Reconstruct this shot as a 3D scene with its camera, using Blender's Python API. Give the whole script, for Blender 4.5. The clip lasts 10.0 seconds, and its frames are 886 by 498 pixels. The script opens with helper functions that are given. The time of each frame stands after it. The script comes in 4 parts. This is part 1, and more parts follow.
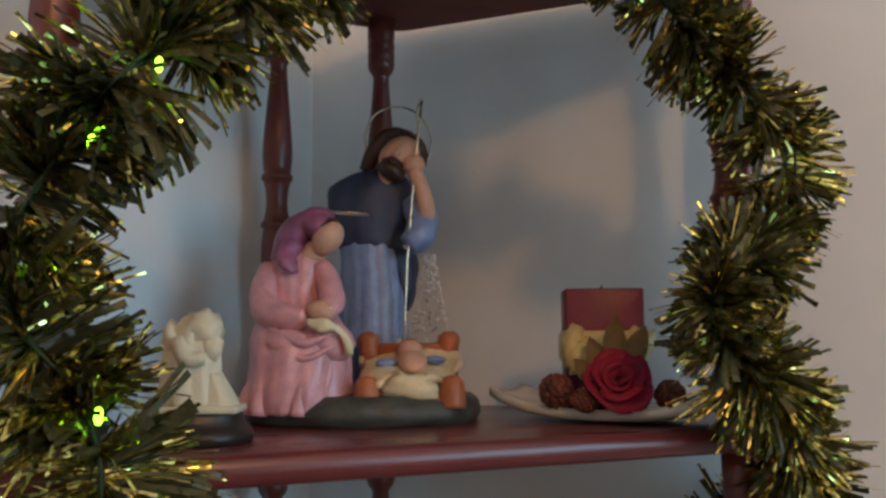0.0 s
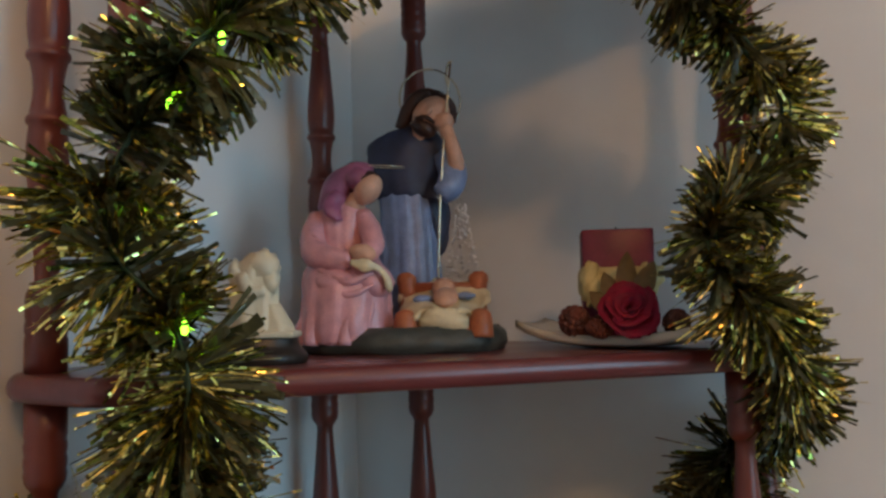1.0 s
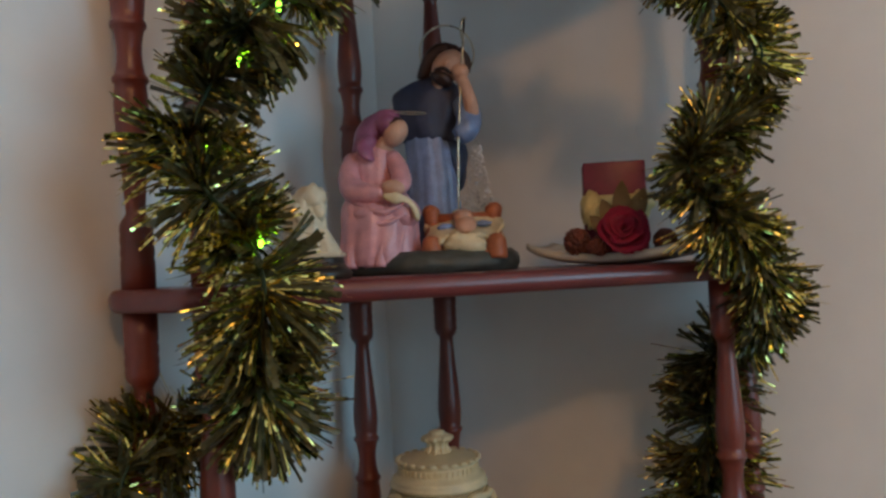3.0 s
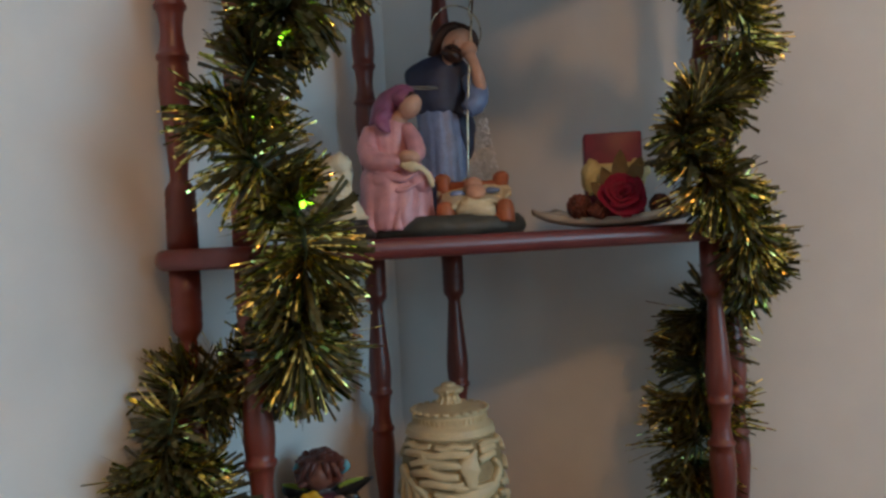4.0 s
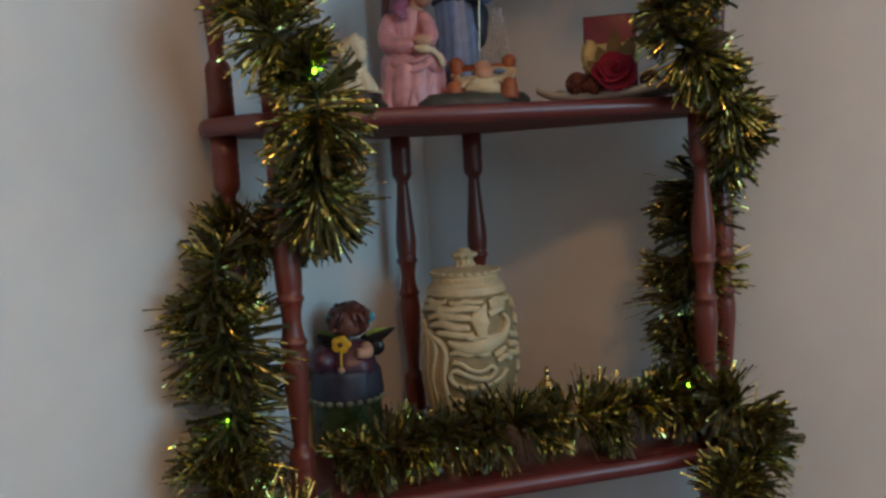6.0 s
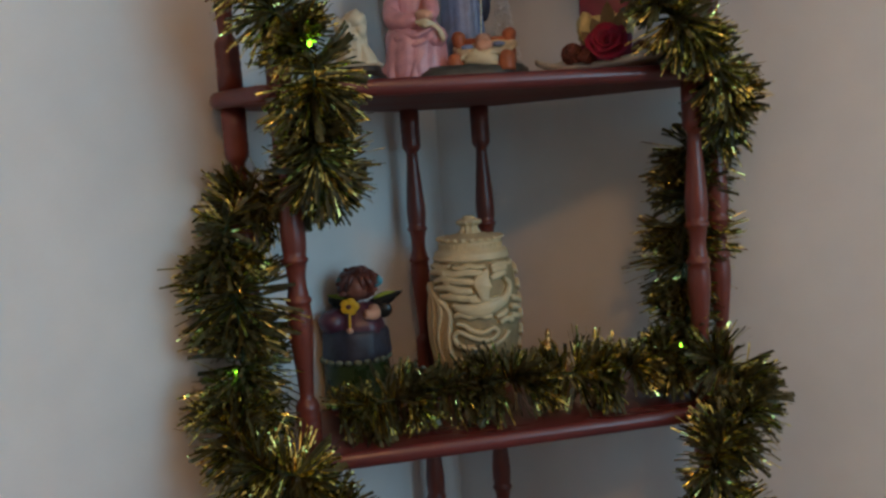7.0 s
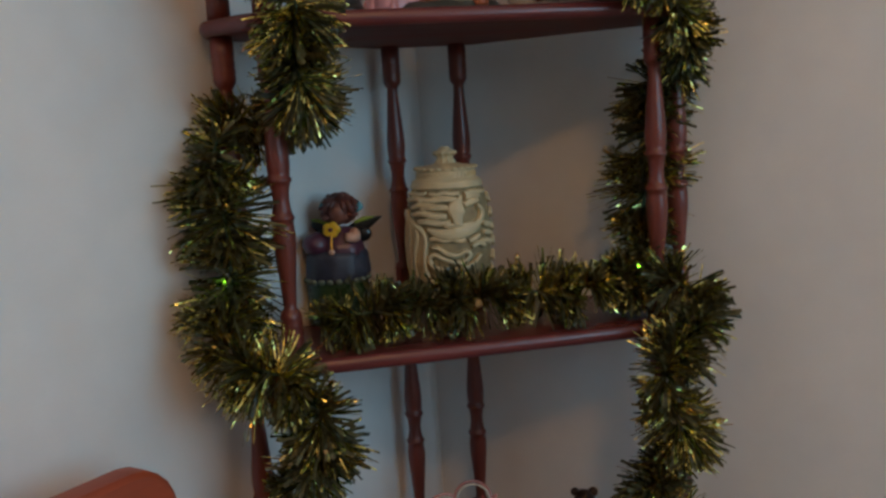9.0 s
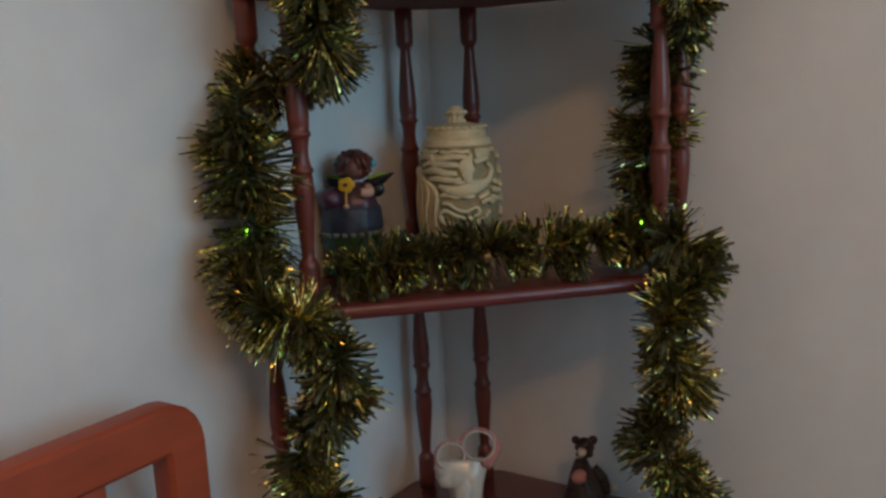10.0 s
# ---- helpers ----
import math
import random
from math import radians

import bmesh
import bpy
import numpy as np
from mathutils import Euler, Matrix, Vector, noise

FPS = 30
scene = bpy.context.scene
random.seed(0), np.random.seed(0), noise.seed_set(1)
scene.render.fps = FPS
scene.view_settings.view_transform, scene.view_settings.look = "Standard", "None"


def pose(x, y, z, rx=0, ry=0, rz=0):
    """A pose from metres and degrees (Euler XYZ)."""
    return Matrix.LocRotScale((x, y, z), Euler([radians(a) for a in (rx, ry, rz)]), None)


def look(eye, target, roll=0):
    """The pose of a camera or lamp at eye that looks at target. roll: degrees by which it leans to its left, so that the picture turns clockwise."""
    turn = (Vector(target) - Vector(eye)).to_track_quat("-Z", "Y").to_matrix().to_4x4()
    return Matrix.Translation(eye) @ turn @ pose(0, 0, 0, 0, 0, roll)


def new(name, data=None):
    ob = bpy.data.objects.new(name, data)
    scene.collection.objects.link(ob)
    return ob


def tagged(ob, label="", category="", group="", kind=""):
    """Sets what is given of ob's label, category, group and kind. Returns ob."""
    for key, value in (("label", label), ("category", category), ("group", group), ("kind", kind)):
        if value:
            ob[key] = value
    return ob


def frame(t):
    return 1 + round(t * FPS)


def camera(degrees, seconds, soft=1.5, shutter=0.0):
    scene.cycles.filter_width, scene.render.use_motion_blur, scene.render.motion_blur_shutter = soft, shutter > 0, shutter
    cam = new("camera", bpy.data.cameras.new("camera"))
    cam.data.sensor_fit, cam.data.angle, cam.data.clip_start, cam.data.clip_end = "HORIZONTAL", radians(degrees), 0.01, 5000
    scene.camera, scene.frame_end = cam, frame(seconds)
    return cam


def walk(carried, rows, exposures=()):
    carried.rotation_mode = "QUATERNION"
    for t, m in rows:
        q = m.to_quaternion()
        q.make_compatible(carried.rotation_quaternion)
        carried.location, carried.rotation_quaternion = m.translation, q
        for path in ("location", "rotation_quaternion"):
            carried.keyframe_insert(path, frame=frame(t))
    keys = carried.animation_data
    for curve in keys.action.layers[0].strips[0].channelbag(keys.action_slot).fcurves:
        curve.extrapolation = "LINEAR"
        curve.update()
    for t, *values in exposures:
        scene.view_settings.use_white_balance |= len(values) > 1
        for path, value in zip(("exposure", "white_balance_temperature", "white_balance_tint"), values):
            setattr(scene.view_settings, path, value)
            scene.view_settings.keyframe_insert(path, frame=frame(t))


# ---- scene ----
cam = camera(55.0, 10.0, soft=2.7)
PATH = [
    (0, (-0.186, -0.413, 1.356), (0.579, 1.422, 1.57), -0.4),
    (0.5, (-0.192, -0.447, 1.346), (0.523, 1.414, 1.513), -0.7),
    (1, (-0.201, -0.476, 1.336), (0.472, 1.403, 1.47), -1.3),
    (1.5, (-0.208, -0.504, 1.327), (0.432, 1.389, 1.42), -1.8),
    (2, (-0.215, -0.527, 1.319), (0.409, 1.372, 1.384), -2.1),
    (2.5, (-0.224, -0.546, 1.316), (0.399, 1.354, 1.36), -2.4),
    (4, (-0.282, -0.613, 1.3), (0.388, 1.271, 1.278), -3.0),
    (4.5, (-0.301, -0.643, 1.293), (0.352, 1.246, 1.212), -3.2),
    (5, (-0.307, -0.668, 1.278), (0.314, 1.229, 1.155), -3.3),
    (5.5, (-0.286, -0.695, 1.267), (0.276, 1.217, 1.101), -3.4),
    (6, (-0.259, -0.724, 1.248), (0.239, 1.204, 1.059), -3.4),
    (7.5, (-0.215, -0.798, 1.222), (0.147, 1.155, 0.993), -4.1),
    (8, (-0.214, -0.815, 1.209), (0.165, 1.134, 0.968), -4.0),
    (8.5, (-0.215, -0.832, 1.202), (0.172, 1.11, 0.928), -3.7),
    (9, (-0.219, -0.847, 1.195), (0.173, 1.09, 0.888), -3.4),
    (9.5, (-0.23, -0.864, 1.181), (0.164, 1.069, 0.854), -3.1),
    (10, (-0.243, -0.886, 1.182), (0.148, 1.04, 0.811), -2.7),
]
walk(cam, [(t, look(eye, target, roll)) for t, eye, target, roll in PATH],
     exposures=[(0.0, 0.43), (1.0, 0.26), (2.5, 0.20), (5.0, 0.07), (8.0, -0.05), (10.0, -0.15)])

# ---- world and light ----
APEX = Vector((0.006, 0.372, 0.0))          # the room's corner
U = Vector((math.sqrt(0.5), -math.sqrt(0.5), 0))   # along the right-hand wall
V = Vector((-math.sqrt(0.5), -math.sqrt(0.5), 0))  # along the left-hand wall
ROOM_U, ROOM_V, ROOM_H = 3.0, 4.2, 2.8
WIN = (0.3, 1.8, 1.1, 2.3)               # the window: from, to along V; sill, head


def room(u, v, z):
    return APEX + U * u + V * v + Vector((0, 0, z))


world = bpy.data.worlds.new("world")
scene.world = world
world.use_nodes = True
sky = world.node_tree.nodes.new("ShaderNodeTexSky")
sky.sky_type, sky.sun_disc, sky.sun_elevation, sky.sun_rotation = "NISHITA", False, radians(35), radians(200)
world.node_tree.links.new(sky.outputs[0], world.node_tree.nodes["Background"].inputs[0])
world.node_tree.nodes["Background"].inputs[1].default_value = 0.06

lamp = new("ceiling_lamp_light", bpy.data.lights.new("ceiling_lamp_light", "POINT"))
lamp.data.energy, lamp.data.color, lamp.data.shadow_soft_size = 23.0, (1.0, 0.5, 0.175), 0.10
lamp.location = (-0.2, -2.03, 2.46)

day = new("window_daylight", bpy.data.lights.new("window_daylight", "AREA"))
day.data.shape, day.data.size, day.data.size_y = "RECTANGLE", WIN[1] - WIN[0], WIN[3] - WIN[2]
day.data.energy, day.data.color = 20.5, (0.36, 0.74, 1.02)
mid = room(ROOM_U - 0.02, (WIN[0] + WIN[1]) / 2, (WIN[2] + WIN[3]) / 2)
day.matrix_world = look(mid, mid - U)


# ---- materials ----
def material(name, colour, rough=0.5, metal=0.0, vary=0.15, scale=30.0, bump=0.0, coat=0.0, island=0.0,
             stretch=(1, 1, 1)):
    """A paint, wood, metal or stone: colour mottled at two scales, roughness varied, fine relief."""
    m = bpy.data.materials.new(name)
    m.use_nodes = True
    n, l = m.node_tree.nodes, m.node_tree.links
    b = n["Principled BSDF"]
    b.inputs["Metallic"].default_value = metal
    b.inputs["Coat Weight"].default_value = coat
    b.inputs["Coat Roughness"].default_value = 0.24
    tc, mp = n.new("ShaderNodeTexCoord"), n.new("ShaderNodeMapping")
    mp.inputs["Scale"].default_value = stretch
    l.new(tc.outputs["Object"], mp.inputs[0])
    big, fine = n.new("ShaderNodeTexNoise"), n.new("ShaderNodeTexNoise")
    big.inputs["Scale"].default_value, fine.inputs["Scale"].default_value = scale, scale * 7
    big.inputs["Detail"].default_value, fine.inputs["Detail"].default_value = 4, 3
    l.new(mp.outputs[0], big.inputs[0]), l.new(mp.outputs[0], fine.inputs[0])
    mix = n.new("ShaderNodeMath")
    mix.operation = "MULTIPLY_ADD"
    l.new(fine.outputs[0], mix.inputs[0])
    mix.inputs[1].default_value = 0.45
    l.new(big.outputs[0], mix.inputs[2])
    span = n.new("ShaderNodeMapRange")
    l.new(mix.outputs[0], span.inputs[0])
    span.inputs[1].default_value, span.inputs[2].default_value = 0.45, 1.0
    span.inputs[3].default_value, span.inputs[4].default_value = 1 - vary, 1 + vary
    hsv = n.new("ShaderNodeHueSaturation")
    hsv.inputs["Color"].default_value = (*colour, 1)
    value = span.outputs[0]
    if island:
        geo, rnd, mul = n.new("ShaderNodeNewGeometry"), n.new("ShaderNodeMapRange"), n.new("ShaderNodeMath")
        l.new(geo.outputs["Random Per Island"], rnd.inputs[0])
        rnd.inputs[3].default_value, rnd.inputs[4].default_value = 1 - island, 1 + island
        mul.operation = "MULTIPLY"
        l.new(rnd.outputs[0], mul.inputs[0]), l.new(value, mul.inputs[1])
        value = mul.outputs[0]
    l.new(value, hsv.inputs["Value"])
    l.new(hsv.outputs[0], b.inputs["Base Color"])
    rr = n.new("ShaderNodeMapRange")
    l.new(big.outputs[0], rr.inputs[0])
    rr.inputs[1].default_value, rr.inputs[2].default_value = 0.3, 0.7
    rr.inputs[3].default_value, rr.inputs[4].default_value = max(0.02, rough * 0.8), min(1, rough * 1.2)
    l.new(rr.outputs[0], b.inputs["Roughness"])
    if bump:
        bp = n.new("ShaderNodeBump")
        bp.inputs["Strength"].default_value, bp.inputs["Distance"].default_value = 0.5, bump
        l.new(mix.outputs[0], bp.inputs["Height"])
        l.new(bp.outputs[0], b.inputs["Normal"])
    return m


WALL = material("wall_paint", (0.85, 0.845, 0.83), 0.75, vary=0.06, scale=3.0, bump=0.0012)
CEIL = material("ceiling_paint", (0.85, 0.84, 0.82), 0.8, vary=0.04, scale=3.0)
FLOOR = material("floor_boards", (0.10, 0.068, 0.045), 0.4, vary=0.3, scale=4.0, stretch=(1, 6, 1))
WOOD = material("mahogany", (0.165, 0.034, 0.023), 0.36, vary=0.35, scale=18.0, stretch=(1, 1, 0.15), bump=0.0003, coat=0.2)
UNDER = material("mahogany_underside", (0.17, 0.042, 0.028), 0.75, vary=0.3, scale=14.0, stretch=(0.15, 1, 1), bump=0.0002)
BOARD = material("mahogany_board", (0.145, 0.030, 0.028), 0.30, vary=0.35, scale=14.0, stretch=(0.15, 1, 1), bump=0.0003, coat=0.25)
CHAIR = material("orange_wood", (0.36, 0.062, 0.021), 0.50, vary=0.25, scale=12.0, stretch=(0.2, 1, 1), bump=0.0003, coat=0.05)


def foil(name, colour, metal, rough, tilt):
    """Thin metallised film, crumpled into flat facets a few millimetres across, so that single ones catch a lamp."""
    m = material(name, colour, rough, metal, vary=0.15, scale=60.0, island=0.5)
    n, l = m.node_tree.nodes, m.node_tree.links
    tc, cells, geo = n.new("ShaderNodeTexCoord"), n.new("ShaderNodeTexVoronoi"), n.new("ShaderNodeNewGeometry")
    mid, add, unit = n.new("ShaderNodeVectorMath"), n.new("ShaderNodeVectorMath"), n.new("ShaderNodeVectorMath")
    cells.inputs["Scale"].default_value = 230.0
    l.new(tc.outputs["Object"], cells.inputs["Vector"])
    mid.operation, add.operation, unit.operation = "SUBTRACT", "MULTIPLY_ADD", "NORMALIZE"
    l.new(cells.outputs["Color"], mid.inputs[0])
    mid.inputs[1].default_value = (0.5, 0.5, 0.5)
    l.new(mid.outputs[0], add.inputs[0])
    add.inputs[1].default_value = (tilt, tilt, tilt)
    l.new(geo.outputs["Normal"], add.inputs[2])
    l.new(add.outputs[0], unit.inputs[0])
    l.new(unit.outputs[0], n["Principled BSDF"].inputs["Normal"])
    return m


FOIL_GREEN = foil("green_foil", (0.22, 0.24, 0.050), 0.90, 0.22, 0.9)
FOIL_DARK = foil("dark_olive_film", (0.086, 0.076, 0.031), 0.10, 0.34, 0.6)
FOIL_GOLD = foil("gold_foil", (0.88, 0.70, 0.22), 1.0, 0.23, 0.85)
WIRE = material("twisted_wire", (0.03, 0.05, 0.02), 0.5, 0.5)
PINK = material("pink_glaze", (0.70, 0.34, 0.37), 0.40, vary=0.2, scale=90.0, coat=0.2, bump=0.0005)
PLUM = material("plum_glaze", (0.34, 0.105, 0.19), 0.42, vary=0.25, scale=90.0, coat=0.15, bump=0.0005)
NAVY = material("navy_glaze", (0.028, 0.036, 0.075), 0.55, vary=0.3, scale=90.0, coat=0.0, bump=0.0005)
BLUE = material("blue_glaze", (0.20, 0.27, 0.46), 0.42, vary=0.25, scale=90.0, coat=0.15, bump=0.0005)
SKIN = material("fired_clay_tan", (0.64, 0.36, 0.25), 0.5, vary=0.15, scale=50.0)
HAIR = material("brown_glaze", (0.055, 0.022, 0.014), 0.45, vary=0.3, scale=80.0)
CREAM = material("cream_glaze", (0.72, 0.60, 0.38), 0.4, vary=0.15, scale=60.0)
CRIB = material("rust_glaze", (0.40, 0.12, 0.05), 0.45, vary=0.3, scale=50.0)
SLATE = material("dark_stone_glaze", (0.060, 0.062, 0.052), 0.5, vary=0.3, scale=60.0, bump=0.0008)
BRASS = material("brass", (0.75, 0.52, 0.22), 0.18, 1.0, vary=0.1)
PALE = material("pale_gilt_wire", (0.72, 0.64, 0.48), 0.28, 1.0, vary=0.1)
WHITE = material("bisque_white", (0.70, 0.62, 0.45), 0.5, vary=0.1, scale=60.0, bump=0.0012)
PORC = material("white_porcelain", (0.64, 0.60, 0.52), 0.2, vary=0.06, scale=40.0)
EBONY = material("black_wood", (0.022, 0.016, 0.013), 0.35, vary=0.3, scale=40.0)
WAX = material("dark_red_wax", (0.17, 0.011, 0.040), 0.45, vary=0.25, scale=40.0)
ROSE = material("red_silk", (0.27, 0.006, 0.036), 0.85, vary=0.3, scale=80.0, island=0.25)
LEAF = material("dried_leaf", (0.15, 0.095, 0.030), 0.6, vary=0.3, scale=70.0)
CONE = material("pine_cone", (0.15, 0.040, 0.025), 0.6, vary=0.35, scale=80.0, island=0.3)
RIBBON = material("cream_ribbon", (0.62, 0.52, 0.24), 0.4, vary=0.15, scale=80.0)
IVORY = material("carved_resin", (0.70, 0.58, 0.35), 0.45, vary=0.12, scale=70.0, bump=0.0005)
# the same resin darkened: shade of the carved hollows put into the colour
IVORY_SHADE = material("resin_recess_shade", (0.36, 0.28, 0.15), 0.7, vary=0.25, scale=70.0)
VIOLET = material("violet_glaze", (0.085, 0.024, 0.045), 0.4, vary=0.35, scale=90.0, coat=0.2)
INDIGO = material("indigo_glaze", (0.032, 0.034, 0.052), 0.45, vary=0.45, scale=70.0)
YELLOW = material("yellow_glaze", (0.75, 0.42, 0.02), 0.35, vary=0.1)
BLACK = material("black_glaze", (0.012, 0.012, 0.012), 0.3)
TEAL = material("pale_blue_glaze", (0.12, 0.40, 0.50), 0.3)
LIME = material("lime_glaze", (0.25, 0.32, 0.04), 0.4)
BOTTLE = material("green_glaze", (0.03, 0.055, 0.018), 0.3, vary=0.4, scale=60.0)
ROSY = material("rose_pink_plastic", (0.58, 0.26, 0.24), 0.25)


def glass(name, colour, rough=0.03, ior=1.3):
    m = bpy.data.materials.new(name)
    m.use_nodes = True
    b = m.node_tree.nodes["Principled BSDF"]
    b.inputs["Base Color"].default_value = (*colour, 1)
    b.inputs["Roughness"].default_value, b.inputs["Transmission Weight"].default_value = rough, 1.0
    b.inputs["IOR"].default_value = ior
    return m


CRYSTAL = glass("clear_acrylic", (0.97, 0.98, 0.98), 0.05, 1.04)
GLITTER = material("silver_glitter", (0.92, 0.92, 0.93), 0.3, 0.2, vary=0.05)


# ---- building helpers ----
def put(name, bm, mats, parent=None, label="", smooth=True):
    me = bpy.data.meshes.new(name)
    bmesh.ops.recalc_face_normals(bm, faces=bm.faces)
    bm.to_mesh(me)
    bm.free()
    for m in mats if isinstance(mats, (list, tuple)) else [mats]:
        me.materials.append(m)
    if smooth:
        me.shade_smooth()
    ob = new(name, me)
    ob.parent = parent
    return tagged(ob, label)


def part(name, bm, mats, parent, label="", smooth=True):
    return put(name, bm, mats, parent, label, smooth)


def thing(name, m, label, category, group="", kind=""):
    ob = new(name)
    ob.empty_display_size = 0.02
    ob.matrix_world = m
    return tagged(ob, label, category, group, kind)


def box(bm, a, b, bevel=0.0, mat=0, segments=2):
    """An upright block from corner a to corner b."""
    made = bmesh.ops.create_cube(bm, size=1.0, matrix=Matrix.Translation((Vector(a) + Vector(b)) / 2) @ Matrix.Diagonal((*(abs(Vector(b)[i] - Vector(a)[i]) for i in range(3)), 1)))
    fs = {f for v in made["verts"] for f in v.link_faces}
    for f in fs:
        f.material_index = mat
    if bevel:
        es = list({e for v in made["verts"] for e in v.link_edges})
        for f in bmesh.ops.bevel(bm, geom=es, offset=bevel, segments=segments, profile=0.5, affect="EDGES")["faces"]:
            f.material_index = mat


def rings_to_faces(bm, rings, mat, closed=True, caps=True):
    vs = [[bm.verts.new(p) for p in r] for r in rings]
    k = len(vs[0])
    for a, b in zip(vs, vs[1:]):
        for i in range(k if closed else k - 1):
            bm.faces.new((a[i], a[(i + 1) % k], b[(i + 1) % k], b[i])).material_index = mat
    if caps:
        bm.faces.new(vs[0]).material_index = mat
        bm.faces.new(vs[-1]).material_index = mat


def lathe(bm, profile, mat=0, at=(0, 0, 0), segs=24, caps=True):
    """Profile of (radius, height), turned about the upright axis."""
    rings = [[Vector(at) + Vector((r * math.cos(2 * math.pi * i / segs), r * math.sin(2 * math.pi * i / segs), z)) for i in range(segs)] for r, z in profile]
    rings_to_faces(bm, rings, mat, caps=caps)


def smooth_path(pts, n):
    """Catmull-Rom through the points, n steps a span; works on tuples of any length."""
    p = [np.array(q, float) for q in pts]
    p = [2 * p[0] - p[1], *p, 2 * p[-1] - p[-2]]
    out = []
    for a, b, c, d in zip(p, p[1:], p[2:], p[3:]):
        for i in range(n):
            t = i / n
            out.append(0.5 * (2 * b + (c - a) * t + (2 * a - 5 * b + 4 * c - d) * t * t + (3 * b - a - 3 * c + d) * t**3))
    return [*out, p[-2]]


def loft(bm, secs, mat=0, segs=28, steps=4, folds=0, amp=0.0, seed=0.0):
    """A soft body: sections of (x, y, z, rx, ry), with drapery folds that run down it."""
    rings = []
    path = smooth_path(secs, steps)
    for j, (x, y, z, rx, ry) in enumerate(path):
        ring = []
        for i in range(segs):
            a = 2 * math.pi * i / segs
            w = 1 + amp * (math.sin(folds * a + seed + 0.6 * math.sin(j * 0.35)) + 0.5 * math.sin((folds * 2 - 1) * a + 2.3 * seed)) if folds else 1
            ring.append((x + rx * w * math.cos(a), y + ry * w * math.sin(a), z))
        rings.append(ring)
    rings_to_faces(bm, rings, mat)


def tube(bm, pts, mat=0, segs=10, steps=4, flat=1.0):
    """A tapered limb or wire: points of (x, y, z, radius)."""
    path = smooth_path(pts, steps)
    rings, side = [], None
    for j, q in enumerate(path):
        c, r = Vector(q[:3]), max(q[3], 1e-4)
        d = (Vector(path[min(j + 1, len(path) - 1)][:3]) - Vector(path[max(j - 1, 0)][:3])).normalized()
        ref = side if side is not None else (Vector((0, 0, 1)) if abs(d.z) < 0.8 else Vector((1, 0, 0)))
        s = (ref - d * ref.dot(d)).normalized()
        side, t = s, d.cross(s)
        rings.append([c + s * r * math.cos(2 * math.pi * i / segs) + t * r * flat * math.sin(2 * math.pi * i / segs) for i in range(segs)])
    rings_to_faces(bm, rings, mat)


def blob(bm, c, r, mat=0, rot=(0, 0, 0), rough=0.0, seed=0, sub=(16, 12)):
    """An egg-shaped lump, uneven if asked."""
    m = Matrix.LocRotScale(c, Euler([radians(a) for a in rot]), r)
    made = bmesh.ops.create_uvsphere(bm, u_segments=sub[0], v_segments=sub[1], radius=1.0)
    for v in made["verts"]:
        if rough:
            v.co *= 1 + rough * noise.noise(v.co * 2.2 + Vector((seed * 3.1, seed, 0)))
        v.co = m @ v.co
    for f in {f for v in made["verts"] for f in v.link_faces}:
        f.material_index = mat


def hoop(bm, c, r, wire, mat, turn, segs=36, ry=None):
    """A closed ring of wire, in the plane that the turn gives."""
    ring, e = [], Euler([radians(a) for a in turn]).to_matrix()
    for i in range(segs):
        a = 2 * math.pi * i / segs
        d = Vector((math.cos(a), math.sin(a), 0))
        p = Vector((r * d.x, (ry or r) * d.y, 0))
        ring.append([Vector(c) + e @ (p + d * wire * math.cos(b) + Vector((0, 0, wire * math.sin(b)))) for b in (2 * math.pi * k / 6 for k in range(6))])
    rings_to_faces(bm, [*ring, ring[0]], mat, caps=False)
    bmesh.ops.remove_doubles(bm, verts=bm.verts, dist=1e-6)


# ---- the room ----
def wall(name, a, b, z0, z1, out, label, thick=0.12):
    """A wall from a to b, its face on that line, its body on the side that out points to."""
    bm = bmesh.new()
    o = out * thick
    rings_to_faces(bm, [[p + Vector((0, 0, z)) for p in (a, b, b + o, a + o)] for z in (z0, z1)], 0)
    return tagged(put(name, bm, WALL, smooth=False), label, "wall", kind="structure")


wall("wall_left", room(0, -0.12, 0), room(0, ROOM_V, 0), 0, ROOM_H, -U, "smooth off-white painted plaster wall behind the shelf")
wall("wall_right", room(0, 0, 0), room(ROOM_U, 0, 0), 0, ROOM_H, -V, "smooth off-white painted plaster wall beside the shelf")
wall("wall_back", room(0, ROOM_V, 0), room(ROOM_U, ROOM_V, 0), 0, ROOM_H, V, "plain painted wall that closes the room")
wall("wall_window_near", room(ROOM_U, -0.12, 0), room(ROOM_U, WIN[0], 0), 0, ROOM_H, U, "plain painted wall beside the window")
wall("wall_window_far", room(ROOM_U, WIN[1], 0), room(ROOM_U, ROOM_V + 0.12, 0), 0, ROOM_H, U, "plain painted wall beside the window")
wall("wall_under_window", room(ROOM_U, WIN[0], 0), room(ROOM_U, WIN[1], 0), 0, WIN[2], U, "plain painted wall under the window")
wall("wall_over_window", room(ROOM_U, WIN[0], 0), room(ROOM_U, WIN[1], 0), WIN[3], ROOM_H, U, "plain painted wall over the window")


def slab(name, z0, z1, mat, label, category):
    bm = bmesh.new()
    corners = [room(-0.2, -0.2, 0), room(ROOM_U + 0.2, -0.2, 0), room(ROOM_U + 0.2, ROOM_V + 0.2, 0), room(-0.2, ROOM_V + 0.2, 0)]
    rings_to_faces(bm, [[c + Vector((0, 0, z)) for c in corners] for z in (z0, z1)], 0)
    return tagged(put(name, bm, mat, smooth=False), label, category, kind="structure")


